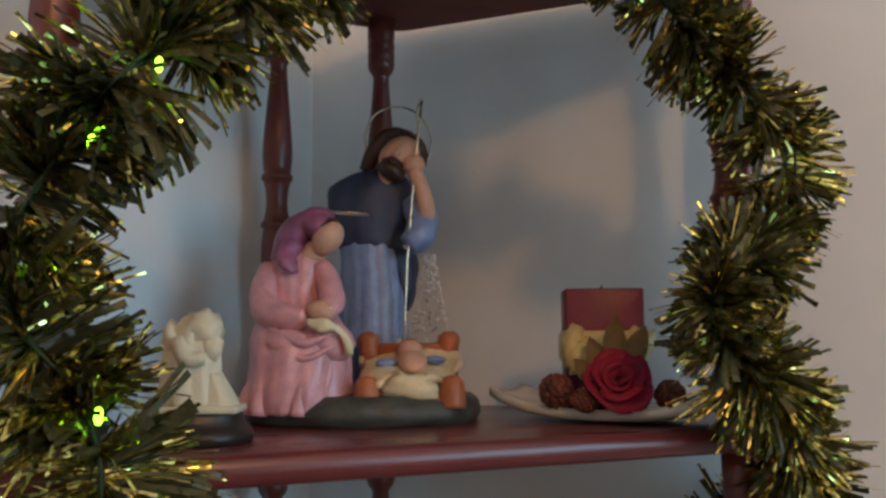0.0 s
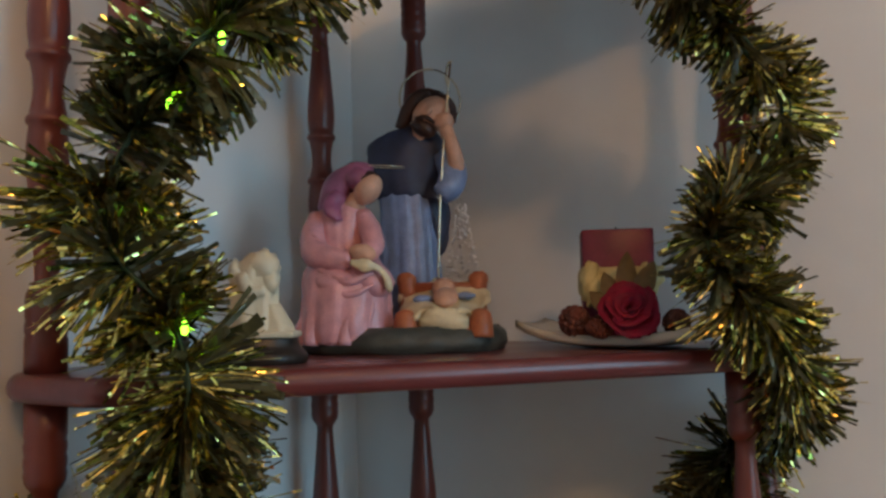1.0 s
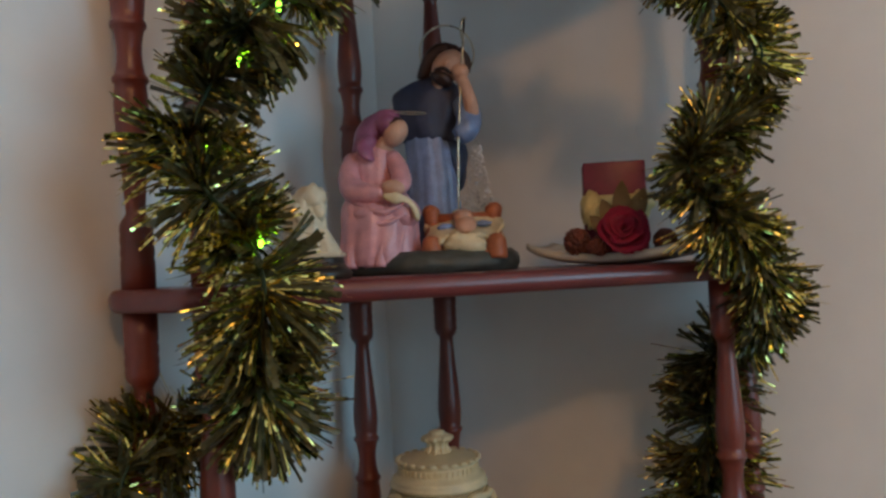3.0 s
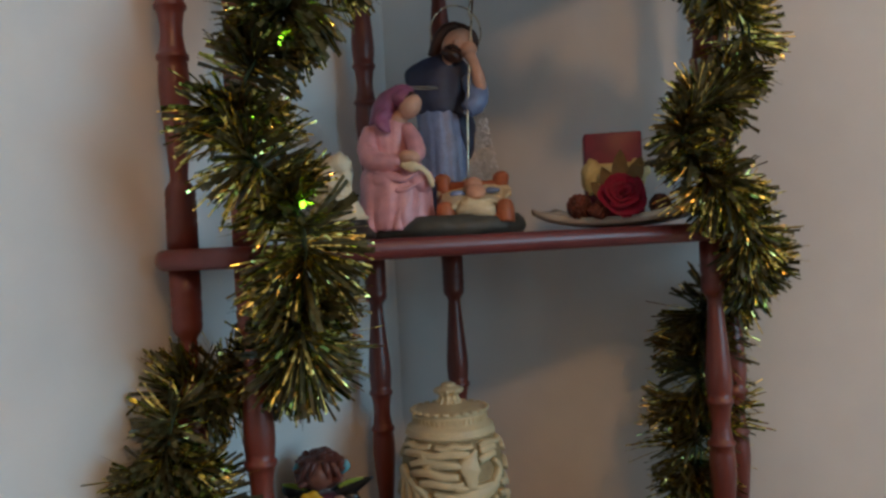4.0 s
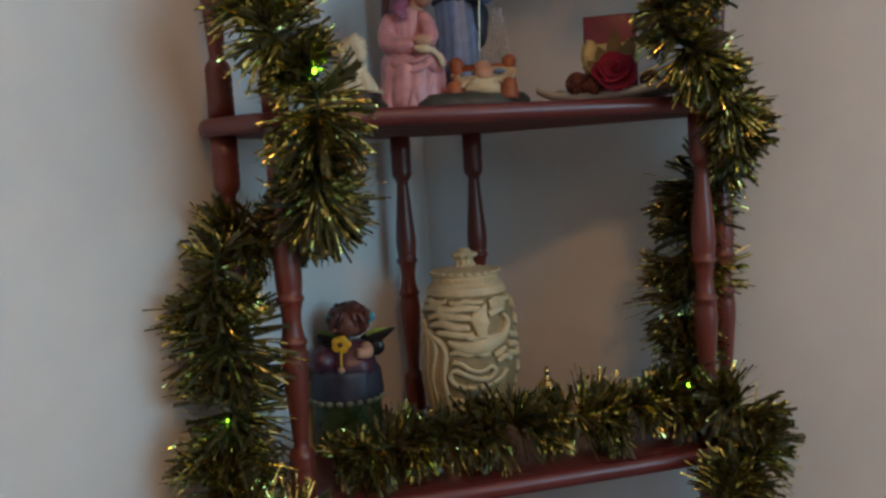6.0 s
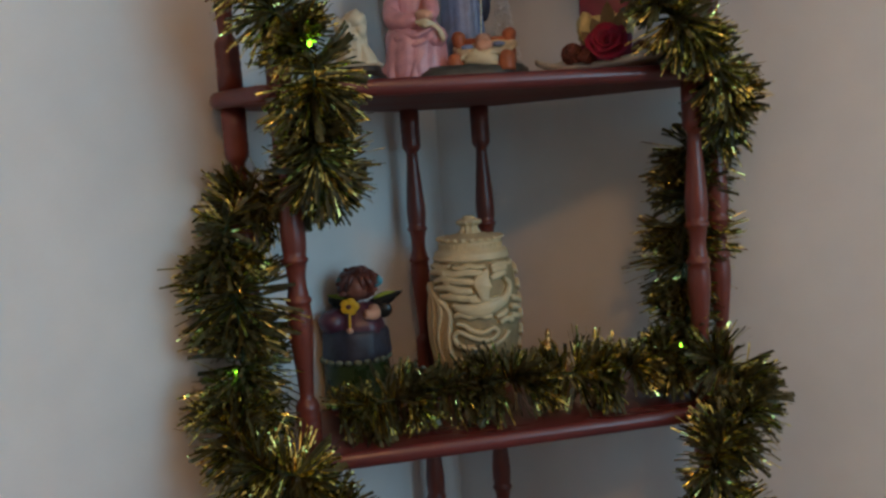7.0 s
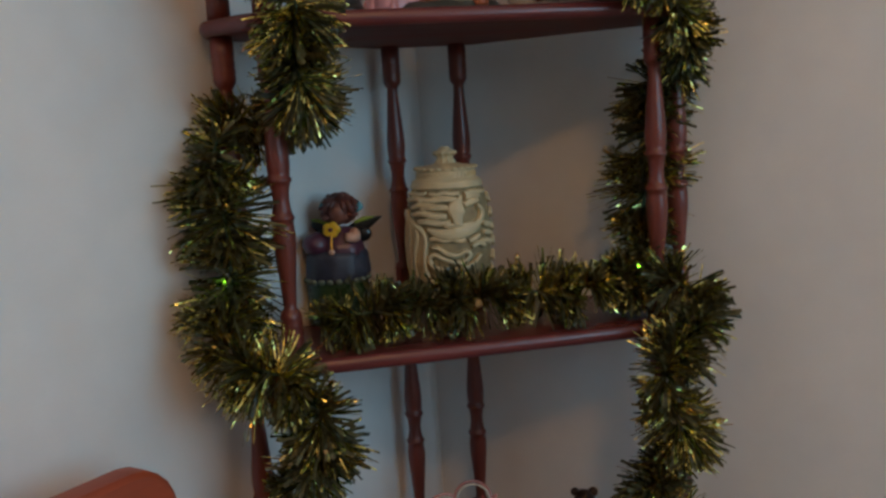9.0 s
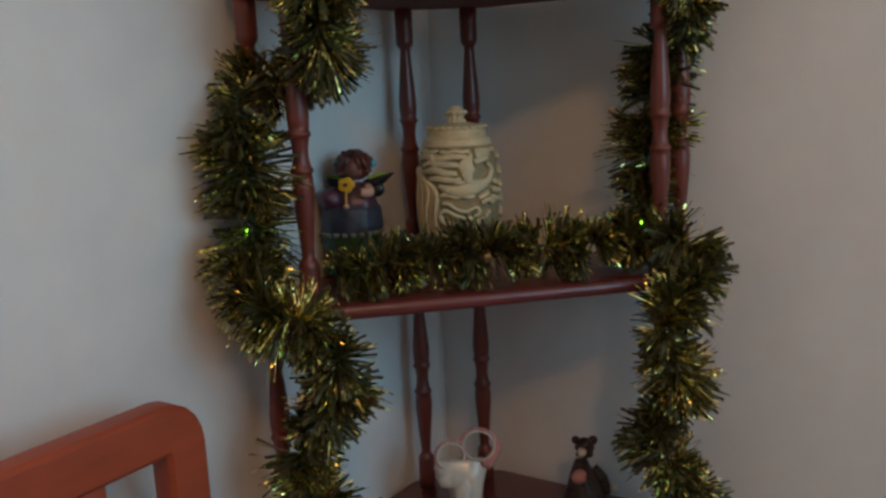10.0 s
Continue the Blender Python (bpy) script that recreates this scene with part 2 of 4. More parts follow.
slab("floor", -0.1, 0.0, FLOOR, "dark brown wooden floor", "floor")
slab("ceiling", ROOM_H, ROOM_H + 0.1, CEIL, "plain white painted ceiling", "ceiling")

# ---- the corner shelf ----
TOPS = (0.265, 0.611, 0.957, 1.303, 1.647)   # shelf tops
THICK = 0.016
POSTS = {"FL": (-0.206, 0.029), "FR": (0.204, 0.029), "OL": (-0.251, 0.063), "OR": (0.245, 0.060), "BL": (-0.049, 0.262), "BR": (0.039, 0.262)}
stand = thing("corner_shelf", pose(0, 0, 0), "tall glossy red-brown mahogany corner shelf with turned spindles", "shelf unit")


def shelf_board():
    """A triangle with clipped, rounded corners and a bullnose edge; top at zero."""
    corners = [(-0.226, 0.0), (0.222, 0.0), (0.272, 0.056), (0.272, 0.084), (0.066, 0.286), (-0.066, 0.286), (-0.272, 0.086), (-0.272, 0.058)]
    outline = []
    for i, c in enumerate(corners):
        c = Vector(c)
        a, b = Vector(corners[i - 1]), Vector(corners[(i + 1) % len(corners)])
        p, q = c + (a - c).normalized() * 0.011, c + (b - c).normalized() * 0.011
        outline += [p.lerp(c, t).lerp(c.lerp(q, t), t) for t in (0, 0.25, 0.5, 0.75, 1)]
    normals = []
    for i in range(len(outline)):
        d = (outline[(i + 1) % len(outline)] - outline[i - 1]).normalized()
        normals.append(Vector((-d.y, d.x)))
    bm = bmesh.new()
    rings = []
    for k in range(9):
        a = math.pi * k / 8
        inset, z = 0.006 * (1 - math.sin(a)), -THICK / 2 + THICK / 2 * math.cos(a)
        rings.append([(*(p + n * inset), z) for p, n in zip(outline, normals)])
    rings_to_faces(bm, rings, 0)
    bm.normal_update()
    for f in bm.faces:
        if len(f.verts) > 4 and f.calc_center_median().z < -THICK / 2:
            f.material_index = 1
    return bm


first = None
for z in TOPS:
    if first is None:
        first = part("shelf", shelf_board(), [BOARD, UNDER], stand)
    board = first if z == TOPS[0] else new("shelf", first.data)
    board.parent = stand
    board.location = (0, 0, z)


def spindle_mesh(height):
    """Two mirrored vases about a waist, between ringed end blocks."""
    half = [(0.0084, 0.0), (0.0087, 0.006), (0.0097, 0.012), (0.0106, 0.016), (0.0122, 0.0175), (0.0125, 0.0195), (0.0120, 0.0213), (0.0106, 0.0225),
            (0.0112, 0.028), (0.0119, 0.036), (0.0118, 0.046), (0.0107, 0.060), (0.0092, 0.078), (0.0078, 0.094), (0.0070, 0.106), (0.0067, 0.112),
            (0.0078, 0.1145), (0.0098, 0.117), (0.0112, 0.120), (0.0117, 0.124), (0.0112, 0.1265), (0.0117, 0.129), (0.0117, 0.1325), (0.0111, 0.135),
            (0.0117, 0.1375), (0.0117, 0.141), (0.0111, 0.1435), (0.0117, 0.146), (0.0117, height / 2)]
    prof = [(r, height / 2 - d) for r, d in reversed(half)] + [(r, height / 2 + d) for r, d in half[1:]]
    bm = bmesh.new()
    lathe(bm, prof, segs=20)
    return bm


proto = None
for lower in TOPS[:-1]:
    for x, y in POSTS.values():
        if proto is None:
            post = proto = part("spindle", spindle_mesh(TOPS[1] - TOPS[0] - THICK), WOOD, stand)
        else:
            post = new("spindle", proto.data)
            post.parent = stand
        post.location = (x, y, lower)
        post.rotation_euler = (0, 0, x * 37)
proto = None
for x, y in POSTS.values():
    if proto is None:
        bm = bmesh.new()
        lathe(bm, [(0.008, 0), (0.0105, 0.01), (0.0118, 0.06), (0.009, 0.12), (0.0075, 0.19), (0.0117, 0.2), (0.0117, TOPS[0] - THICK)], segs=16)
        post = proto = part("foot", bm, WOOD, stand)
    else:
        post = new("foot", proto.data)
        post.parent = stand
    post.location = (x, y, 0)


# ---- tinsel garlands ----
def tinsel(name, pts, label, seed, reach=0.0335, density=10500, floor_z=None, swell=(0, 1, 0)):
    """A twisted wire with thousands of radial foil strips along a winding line."""
    rng = np.random.default_rng(seed)
    path = np.array(smooth_path(pts, 12))
    steps = np.linalg.norm(np.diff(path, axis=0), axis=1)
    along = np.r_[0, np.cumsum(steps)]
    # strips hang together in flat bundles of four, cut from one sheet
    count = int(along[-1] * density / 4) * 4
    s = np.repeat(np.sort(rng.uniform(0, along[-1], count // 4)), 4) + rng.normal(0, 0.0018, count)
    s = np.clip(s, 0, along[-1])

    def bundled(spread, own, *dims):
        """A random number shared by each bundle, and a little of each strip's own."""
        return np.repeat(rng.normal(0, spread, (count // 4, *dims)), 4, axis=0) + rng.normal(0, own, (count, *dims))

    mid = np.stack([np.interp(s, along, path[:, i]) for i in range(3)], 1)
    tang = np.stack([np.interp(s, along, np.gradient(path[:, i], along)) for i in range(3)], 1)
    tang /= np.linalg.norm(tang, axis=1)[:, None]
    ref = np.where(np.abs(tang[:, 2:]) < 0.8, [[0.0, 0, 1]], [[0.0, 1, 0]])
    a = np.cross(tang, ref)
    a /= np.linalg.norm(a, axis=1)[:, None]
    b = np.cross(tang, a)
    phi = (s * 160 + bundled(1.2, 0.16)) % (2 * np.pi)
    out = a * np.cos(phi)[:, None] + b * np.sin(phi)[:, None]
    # tufts: strips of one twist lean the same way
    lean = 0.45 * np.sin(s * 95 + seed) + bundled(0.26, 0.10)
    way = out + tang * lean[:, None]
    way /= np.linalg.norm(way, axis=1)[:, None]
    length = reach * np.clip(1 + 0.15 * np.sin(s * 61 + 2 * seed) + bundled(0.10, 0.05), 0.6, 1.3)
    length *= 1 + swell[2] * np.exp(-(((mid[:, 2] - swell[0]) / swell[1]) ** 2))
    side = np.cross(way, out + bundled(0.6, 0.18, 3))
    side /= np.linalg.norm(side, axis=1)[:, None] + 1e-9
    # broad dark film, some of it shiny green, and thin gold threads
    kind = np.repeat(rng.random(count // 4), 4) * 0.5 + rng.random(count) * 0.5
    bunch = 0.5 + 0.5 * np.sin(s * 23 + seed * 1.7)
    which = np.where(kind < 0.51 - 0.12 * bunch, 0, np.where(kind < 0.59 - 0.13 * bunch, 1, 2))
    width = np.choose(which, [rng.uniform(0.0011, 0.0022, count), rng.uniform(0.0008, 0.0016, count), rng.uniform(0.0004, 0.0010, count)])
    length *= np.choose(which, [1.0, 1.0, 1.05])
    droop = bundled(0.10, 0.03, 3) + np.array([0, 0, -0.10])
    twist = bundled(0.9, 0.35)
    other = np.cross(way, side)
    verts = np.zeros((count, 8, 3))
    for k, t in enumerate((0.03, 0.4, 0.72, 1.0)):
        p = mid + way * (length * t)[:, None] + droop * (length * t * t)[:, None]
        w = side * np.cos(twist * t)[:, None] + other * np.sin(twist * t)[:, None]
        verts[:, 2 * k] = p - w * width[:, None]
        verts[:, 2 * k + 1] = p + w * width[:, None]
    # strips bend where they touch the walls and the board below
    for n, c in (((-1, 1), 0.358), ((1, 1), 0.370)):
        over = np.maximum(0, verts[..., 0] * n[0] + verts[..., 1] * n[1] - c) / 2
        verts[..., 0] -= over * n[0]
        verts[..., 1] -= over * n[1]
    if floor_z is not None:
        low = np.maximum(0, floor_z - verts[..., 2])
        verts[..., 2] += low * (1 + 0.1 * rng.random(low.shape))
    ob = thing(name, Matrix(), label, "garland", "tinsel garlands")
    for i, (nm, m, lab) in enumerate((("dark_fringe", FOIL_DARK, "dark green film strips"), ("green_fringe", FOIL_GREEN, "shiny green foil strips"), ("gold_fringe", FOIL_GOLD, "shiny gold foil strips"))):
        v = verts[which == i].reshape(-1, 3)
        q = np.arange(len(v) // 8)[:, None] * 8
        faces = np.concatenate([q + [0, 1, 3, 2], q + [2, 3, 5, 4], q + [4, 5, 7, 6]])
        me = bpy.data.meshes.new(nm)
        me.from_pydata(v.tolist(), [], faces.tolist())
        me.materials.append(m)
        child = tagged(new(nm, me), lab, kind="stuff")
        child.parent = ob
    bm = bmesh.new()
    tube(bm, [(*p, 0.0016) for p in pts], segs=6, steps=6)
    part("wire", bm, WIRE, ob)
    return ob


LEFT_TOP = [(0.0, -0.02, 1.63), (-0.070, -0.022, 1.585), (-0.112, -0.024, 1.535), (-0.146, -0.028, 1.498), (-0.175, -0.034, 1.470), (-0.196, -0.034, 1.438), (-0.215, -0.032, 1.400), (-0.213, -0.038, 1.366),
            (-0.189, -0.045, 1.337), (-0.179, -0.048, 1.305), (-0.182, -0.044, 1.275), (-0.182, -0.034, 1.244), (-0.176, 0.010, 1.222),
            (-0.198, 0.060, 1.206), (-0.236, 0.072, 1.200), (-0.262, 0.050, 1.186), (-0.271, 0.034, 1.150), (-0.263, 0.026, 1.107), (-0.262, 0.020, 1.042), (-0.275, 0.000, 0.993),
            (-0.259, -0.030, 0.970), (-0.217, -0.040, 0.955), (-0.188, -0.045, 0.914), (-0.194, -0.030, 0.859), (-0.222, -0.005, 0.820),
            (-0.234, -0.020, 0.789), (-0.204, -0.040, 0.757), (-0.194, -0.030, 0.71), (-0.219, 0.0, 0.66)]
RIGHT_TOP = [(0.0, -0.02, 1.63), (0.062, -0.020, 1.598), (0.100, -0.020, 1.571), (0.124, -0.020, 1.548), (0.147, -0.025, 1.524), (0.180, -0.021, 1.499), (0.214, -0.010, 1.478), (0.220, -0.003, 1.448),
             (0.203, -0.006, 1.418), (0.156, -0.024, 1.396), (0.131, -0.036, 1.374), (0.142, -0.038, 1.350), (0.172, -0.033, 1.329), (0.202, -0.018, 1.303), (0.226, 0.002, 1.275), (0.246, 0.036, 1.245),
             (0.236, 0.075, 1.225), (0.222, 0.080, 1.185), (0.218, 0.082, 1.130), (0.208, 0.075, 1.065), (0.195, 0.045, 1.010)]
ALONG = [(0.190, 0.045, 1.006), (0.120, 0.040, 0.997), (0.050, 0.040, 0.998), (-0.018, 0.039, 0.999), (-0.084, 0.039, 0.996), (-0.137, 0.038, 0.992), (-0.176, 0.036, 0.982)]
RIGHT_LOW = [(0.192, 0.040, 1.004), (0.222, 0.005, 0.995), (0.232, -0.018, 0.962), (0.180, -0.040, 0.924), (0.178, -0.042, 0.880), (0.208, -0.022, 0.828), (0.178, -0.005, 0.780),
             (0.186, -0.028, 0.748), (0.216, -0.030, 0.708), (0.240, -0.005, 0.64)]
tinsel("tinsel_garland", LEFT_TOP, "bushy green and gold foil tinsel garland wound down two spindles", 3, reach=0.0370, swell=(1.07, 0.09, 0.26))
tinsel("tinsel_garland", RIGHT_TOP, "bushy green and gold foil tinsel garland wound down two spindles", 5, reach=0.0300, swell=(1.13, 0.09, 0.60))
tinsel("tinsel_garland", ALONG, "green and gold foil tinsel garland lying along a shelf", 7, reach=0.035, floor_z=0.9585)
tinsel("tinsel_garland", RIGHT_LOW, "green and gold foil tinsel garland wound round a lower spindle", 9, reach=0.036)


LED = bpy.data.materials.new("green_led")
LED.use_nodes = True
bulb_node = LED.node_tree.nodes["Principled BSDF"]
bulb_node.inputs["Base Color"].default_value = (0.10, 0.45, 0.05, 1)
bulb_node.inputs["Emission Color"].default_value, bulb_node.inputs["Emission Strength"].default_value = (0.26, 0.80, 0.03, 1), 6.5


def string_light():
    """A thin cable wound in with the tinsel, with tiny green bulbs."""
    t = thing("string_light", Matrix(), "thin dark cable with tiny lit green bulbs wound into the tinsel", "string light")
    bm = bmesh.new()
    tube(bm, [(x, y - 0.008, z, 0.0009) for x, y, z in LEFT_TOP[20:0:-1] + RIGHT_TOP], segs=6, steps=5)
    part("cable", bm, WIRE, t)
    for x, y, z in ((-0.162, -0.046, 1.473), (-0.187, -0.048, 1.437), (-0.207, -0.049, 1.385), (-0.181, -0.061, 1.329), (-0.267, 0.001, 1.046), (0.176, 0.018, 1.019)):
        bm = bmesh.new()
        lathe(bm, [(0.0008, -0.0038), (0.0014, -0.0028), (0.0017, 0.0), (0.0014, 0.0018), (0.0005, 0.0028)], at=(x, y, z), segs=12)
        part("bulb", bm, LED, t, "glowing green bulb")
    return t


string_light()


# ---- the nativity shelf ----
def nativity():
    """One painted ceramic group: a kneeling and a standing robed shape by a crib, on one base."""
    P, L_, N, B, S, H, C, R, G, M = range(10)
    bm = bmesh.new()
    loft(bm, [(-0.035, -0.004, 0.0, 0.074, 0.046), (-0.035, -0.004, 0.006, 0.077, 0.049), (-0.034, -0.003, 0.014, 0.075, 0.047), (-0.034, -0.002, 0.019, 0.070, 0.043)], G, segs=96, folds=7, amp=0.018)
    # kneeling shape: wide skirt over bent knees, narrow shoulders
    loft(bm, [(-0.0765, -0.012, 0.008, 0.0350, 0.035), (-0.0765, -0.013, 0.016, 0.0352, 0.0355), (-0.0762, -0.014, 0.030, 0.0335, 0.0335), (-0.0755, -0.014, 0.046, 0.0325, 0.0315), (-0.0757, -0.012, 0.057, 0.0318, 0.0290),
              (-0.0770, -0.006, 0.066, 0.0275, 0.0235), (-0.0795, -0.001, 0.076, 0.0232, 0.0180), (-0.0805, 0.0, 0.090, 0.0215, 0.0165), (-0.0800, 0.0, 0.101, 0.0212, 0.0155), (-0.0785, 0.0, 0.109, 0.0170, 0.013), (-0.073, -0.001, 0.114, 0.009, 0.008)], P, segs=84, folds=10, amp=0.022, seed=0.8)
    # the knees, pushed out at the front under the hands
    blob(bm, (-0.0560, -0.026, 0.053), (0.0170, 0.0170, 0.0135), P, (10, 18, 10), 0.12, 2)
    blob(bm, (-0.0790, -0.030, 0.051), (0.0190, 0.0150, 0.0120), P, (10, 6, 0), 0.12, 7)
    # folds of cloth that fan out from the knees to the hem
    for x0, x1, dy, rr in ((-0.098, -0.1085, 0.011, 0.0040), (-0.089, -0.0985, 0.003, 0.0048), (-0.080, -0.0830, -0.002, 0.0030), (-0.066, -0.0735, -0.004, 0.0046), (-0.056, -0.0570, 0.002, 0.0034)):
        tube(bm, [(x0, -0.030 + dy, 0.055, 0.35 * rr), (0.6 * x0 + 0.4 * x1 + 0.002, -0.037 + dy, 0.036, 0.75 * rr), (0.25 * x0 + 0.75 * x1 - 0.001, -0.040 + dy, 0.020, 1.0 * rr), (x1, -0.041 + dy, 0.007, 1.25 * rr)], P, segs=10)
    # swags across the lap
    for z0, dip, rr in ((0.060, 0.008, 0.0026), (0.052, 0.010, 0.0022)):
        tube(bm, [(-0.103, -0.016, z0 + 0.006, 0.4 * rr), (-0.090, -0.034, z0, rr), (-0.070, -0.045, z0 - dip, rr), (-0.052, -0.042, z0 - 0.2 * dip, 0.5 * rr)], P, segs=8)
    # both sleeves, full at the elbow, to the hands in the lap
    tube(bm, [(-0.0965, -0.004, 0.103, 0.0072), (-0.1005, -0.012, 0.088, 0.0092), (-0.0955, -0.024, 0.073, 0.0108), (-0.079, -0.034, 0.0685, 0.0090), (-0.068, -0.038, 0.0690, 0.0066)], P, segs=14)
    tube(bm, [(-0.064, -0.006, 0.103, 0.0074), (-0.0570, -0.014, 0.090, 0.0084), (-0.0545, -0.026, 0.077, 0.0080), (-0.0575, -0.034, 0.072, 0.0060)], P, segs=14)
    for k in range(4):
        tube(bm, [(-0.1045 + 0.003 * k, -0.015 - 0.004 * k, 0.090 - 0.006 * k, 0.0008), (-0.0965 + 0.003 * k, -0.0255 - 0.004 * k, 0.086 - 0.006 * k, 0.0016), (-0.0890 + 0.003 * k, -0.0270 - 0.004 * k, 0.081 - 0.005 * k, 0.0008)], P, segs=6)
    blob(bm, (-0.0600, -0.041, 0.0720), (0.0100, 0.0065, 0.0068), S, (0, 12, 0), 0.12, 3)
    tube(bm, [(-0.068, -0.0475, 0.0660, 0.0020), (-0.060, -0.0490, 0.0635, 0.0044), (-0.051, -0.0480, 0.0625, 0.0036), (-0.0440, -0.044, 0.0560, 0.0026), (-0.0405, -0.040, 0.0450, 0.0018)], C, flat=0.4)
    # bowed head in a draped hood
    head = len(bm.verts)
    loft(bm, [(-0.0735, -0.003, 0.107, 0.0115, 0.0095), (-0.0700, -0.005, 0.114, 0.0085, 0.0080), (-0.0650, -0.006, 0.121, 0.0080, 0.0080)], S, segs=16)
    blob(bm, (-0.0590, -0.010, 0.1235), (0.0100, 0.0108, 0.0138), S, (0, 30, 0))
    blob(bm, (-0.0605, -0.004, 0.1300), (0.0125, 0.0132, 0.0110), H, (0, 30, 0))
    blob(bm, (-0.0655, -0.001, 0.1325), (0.0152, 0.0160, 0.0118), L_, (0, 34, 0), 0.10, 1)
    tube(bm, [(-0.0560, -0.002, 0.1400, 0.0055), (-0.0680, -0.001, 0.1395, 0.0100), (-0.0810, 0.0, 0.1290, 0.0118), (-0.0880, -0.001, 0.1150, 0.0105), (-0.0920, -0.002, 0.1060, 0.0070)], L_, segs=14)
    tube(bm, [(-0.0790, -0.010, 0.1200, 0.0062), (-0.0850, -0.014, 0.1120, 0.0080), (-0.0840, -0.018, 0.1040, 0.0078), (-0.0790, -0.020, 0.0965, 0.0034)], L_, flat=0.55, segs=12)
    hoop(bm, (-0.046, -0.001, 0.1440), 0.0135, 0.0006, M, (6, 4, 0))
    bm.verts.ensure_lookup_table()
    for v in bm.verts[head:]:
        v.co.z = 0.107 + (v.co.z - 0.107) * 0.90
    # standing shape
    loft(bm, [(-0.031, 0.044, 0.012, 0.0255, 0.020), (-0.031, 0.044, 0.040, 0.025, 0.0195), (-0.032, 0.046, 0.080, 0.0235, 0.0185), (-0.034, 0.048, 0.112, 0.0215, 0.018), (-0.035, 0.050, 0.130, 0.0205, 0.017)], B, segs=72, folds=12, amp=0.024, seed=1.9)
    loft(bm, [(-0.024, 0.056, 0.072, 0.008, 0.006), (-0.010, 0.055, 0.078, 0.006, 0.010), (-0.011, 0.055, 0.100, 0.012, 0.013), (-0.022, 0.056, 0.118, 0.022, 0.017), (-0.034, 0.051, 0.123, 0.0245, 0.0195), (-0.034, 0.050, 0.140, 0.0295, 0.0190), (-0.0335, 0.050, 0.157, 0.0325, 0.0175),
              (-0.0325, 0.050, 0.168, 0.0315, 0.0155), (-0.029, 0.050, 0.176, 0.021, 0.0125), (-0.025, 0.050, 0.180, 0.011, 0.010)], N, segs=56, folds=7, amp=0.022, seed=0.4)
    below = len(bm.verts)
    loft(bm, [(-0.023, 0.045, 0.166, 0.0105, 0.0095), (-0.022, 0.045, 0.174, 0.009, 0.0085), (-0.021, 0.045, 0.184, 0.0085, 0.0085)], S)
    blob(bm, (-0.0175, 0.0395, 0.1940), (0.0125, 0.0130, 0.0165), S, (0, 18, 0))
    blob(bm, (-0.0195, 0.0352, 0.1815), (0.0098, 0.0090, 0.0066), H, (0, 18, 0), 0.15, 4)
    tube(bm, [(-0.0265, 0.0300, 0.1862, 0.0012), (-0.0195, 0.0262, 0.1885, 0.0020), (-0.0125, 0.0290, 0.1862, 0.0012)], H, segs=8)
    blob(bm, (-0.0185, 0.0262, 0.1935), (0.0022, 0.0028, 0.0042), S, (0, 18, 0), sub=(8, 6))
    blob(bm, (-0.0190, 0.0505, 0.2040), (0.0162, 0.0172, 0.0130), H, (0, 18, 0), 0.1, 5)
    tube(bm, [(-0.022, 0.040, 0.2105, 0.005), (-0.030, 0.040, 0.206, 0.005), (-0.0345, 0.042, 0.194, 0.0055), (-0.0365, 0.046, 0.178, 0.0045)], H)
    tube(bm, [(-0.014, 0.040, 0.2105, 0.005), (-0.006, 0.042, 0.204, 0.005), (-0.004, 0.046, 0.194, 0.005)], H)
    nod = Matrix.Translation((-0.025, 0.045, 0.171)) @ Matrix.Rotation(radians(17), 4, "Y") @ Matrix.Diagonal((1.14, 1.1, 1.02, 1)) @ Matrix.Translation((0.024, -0.045, -0.174))
    bm.verts.ensure_lookup_table()
    for v in bm.verts[below:]:
        v.co = nod @ v.co
    tube(bm, [(-0.002, 0.044, 0.155, 0.0105), (0.005, 0.036, 0.140, 0.0118), (0.001, 0.028, 0.127, 0.0112), (-0.006, 0.026, 0.121, 0.008)], B)
    tube(bm, [(0.0085, 0.034, 0.136, 0.0068), (0.007, 0.028, 0.151, 0.0064), (0.003, 0.026, 0.166, 0.0055), (-0.001, 0.027, 0.175, 0.006)], S)
    blob(bm, (-0.001, 0.027, 0.180), (0.0078, 0.0065, 0.0080), S, (0, -30, 0))
    tube(bm, [(0.005, 0.030, 0.230, 0.0010), (0.001, 0.026, 0.190, 0.0010), (-0.006, 0.020, 0.110, 0.0010), (-0.009, 0.018, 0.022, 0.0010)], M, segs=6, steps=2)
    tube(bm, [(0.003, 0.029, 0.208, 0.0008), (0.001, 0.029, 0.216, 0.0009), (0.003, 0.030, 0.228, 0.001), (0.0065, 0.030, 0.230, 0.0008)], M, segs=6)
    hoop(bm, (-0.013, 0.056, 0.205), 0.0255, 0.0008, M, (80, 0, 8), ry=0.028)
    # crib with a wrapped bundle
    for x0, y0, tilt in ((-0.032, 0.012, -1), (0.022, 0.014, 1)):
        tube(bm, [(x0, y0, 0.016, 0.0075), (x0, y0, 0.045, 0.0072), (x0 + 0.001 * tilt, y0, 0.055, 0.0076), (x0 + 0.001 * tilt, y0, 0.0595, 0.0035)], R, segs=12)
        tube(bm, [(x0 + 0.001, y0 - 0.048, 0.010, 0.0088), (x0 + 0.001, y0 - 0.047, 0.020, 0.0086), (x0 + 0.001, y0 - 0.045, 0.0275, 0.0072), (x0 + 0.001, y0 - 0.044, 0.0300, 0.0030)], R, segs=12)
        tube(bm, [(x0, y0 - 0.044, 0.018, 0.005), (x0, y0 - 0.02, 0.030, 0.005), (x0, y0, 0.042, 0.005)], R, segs=10)
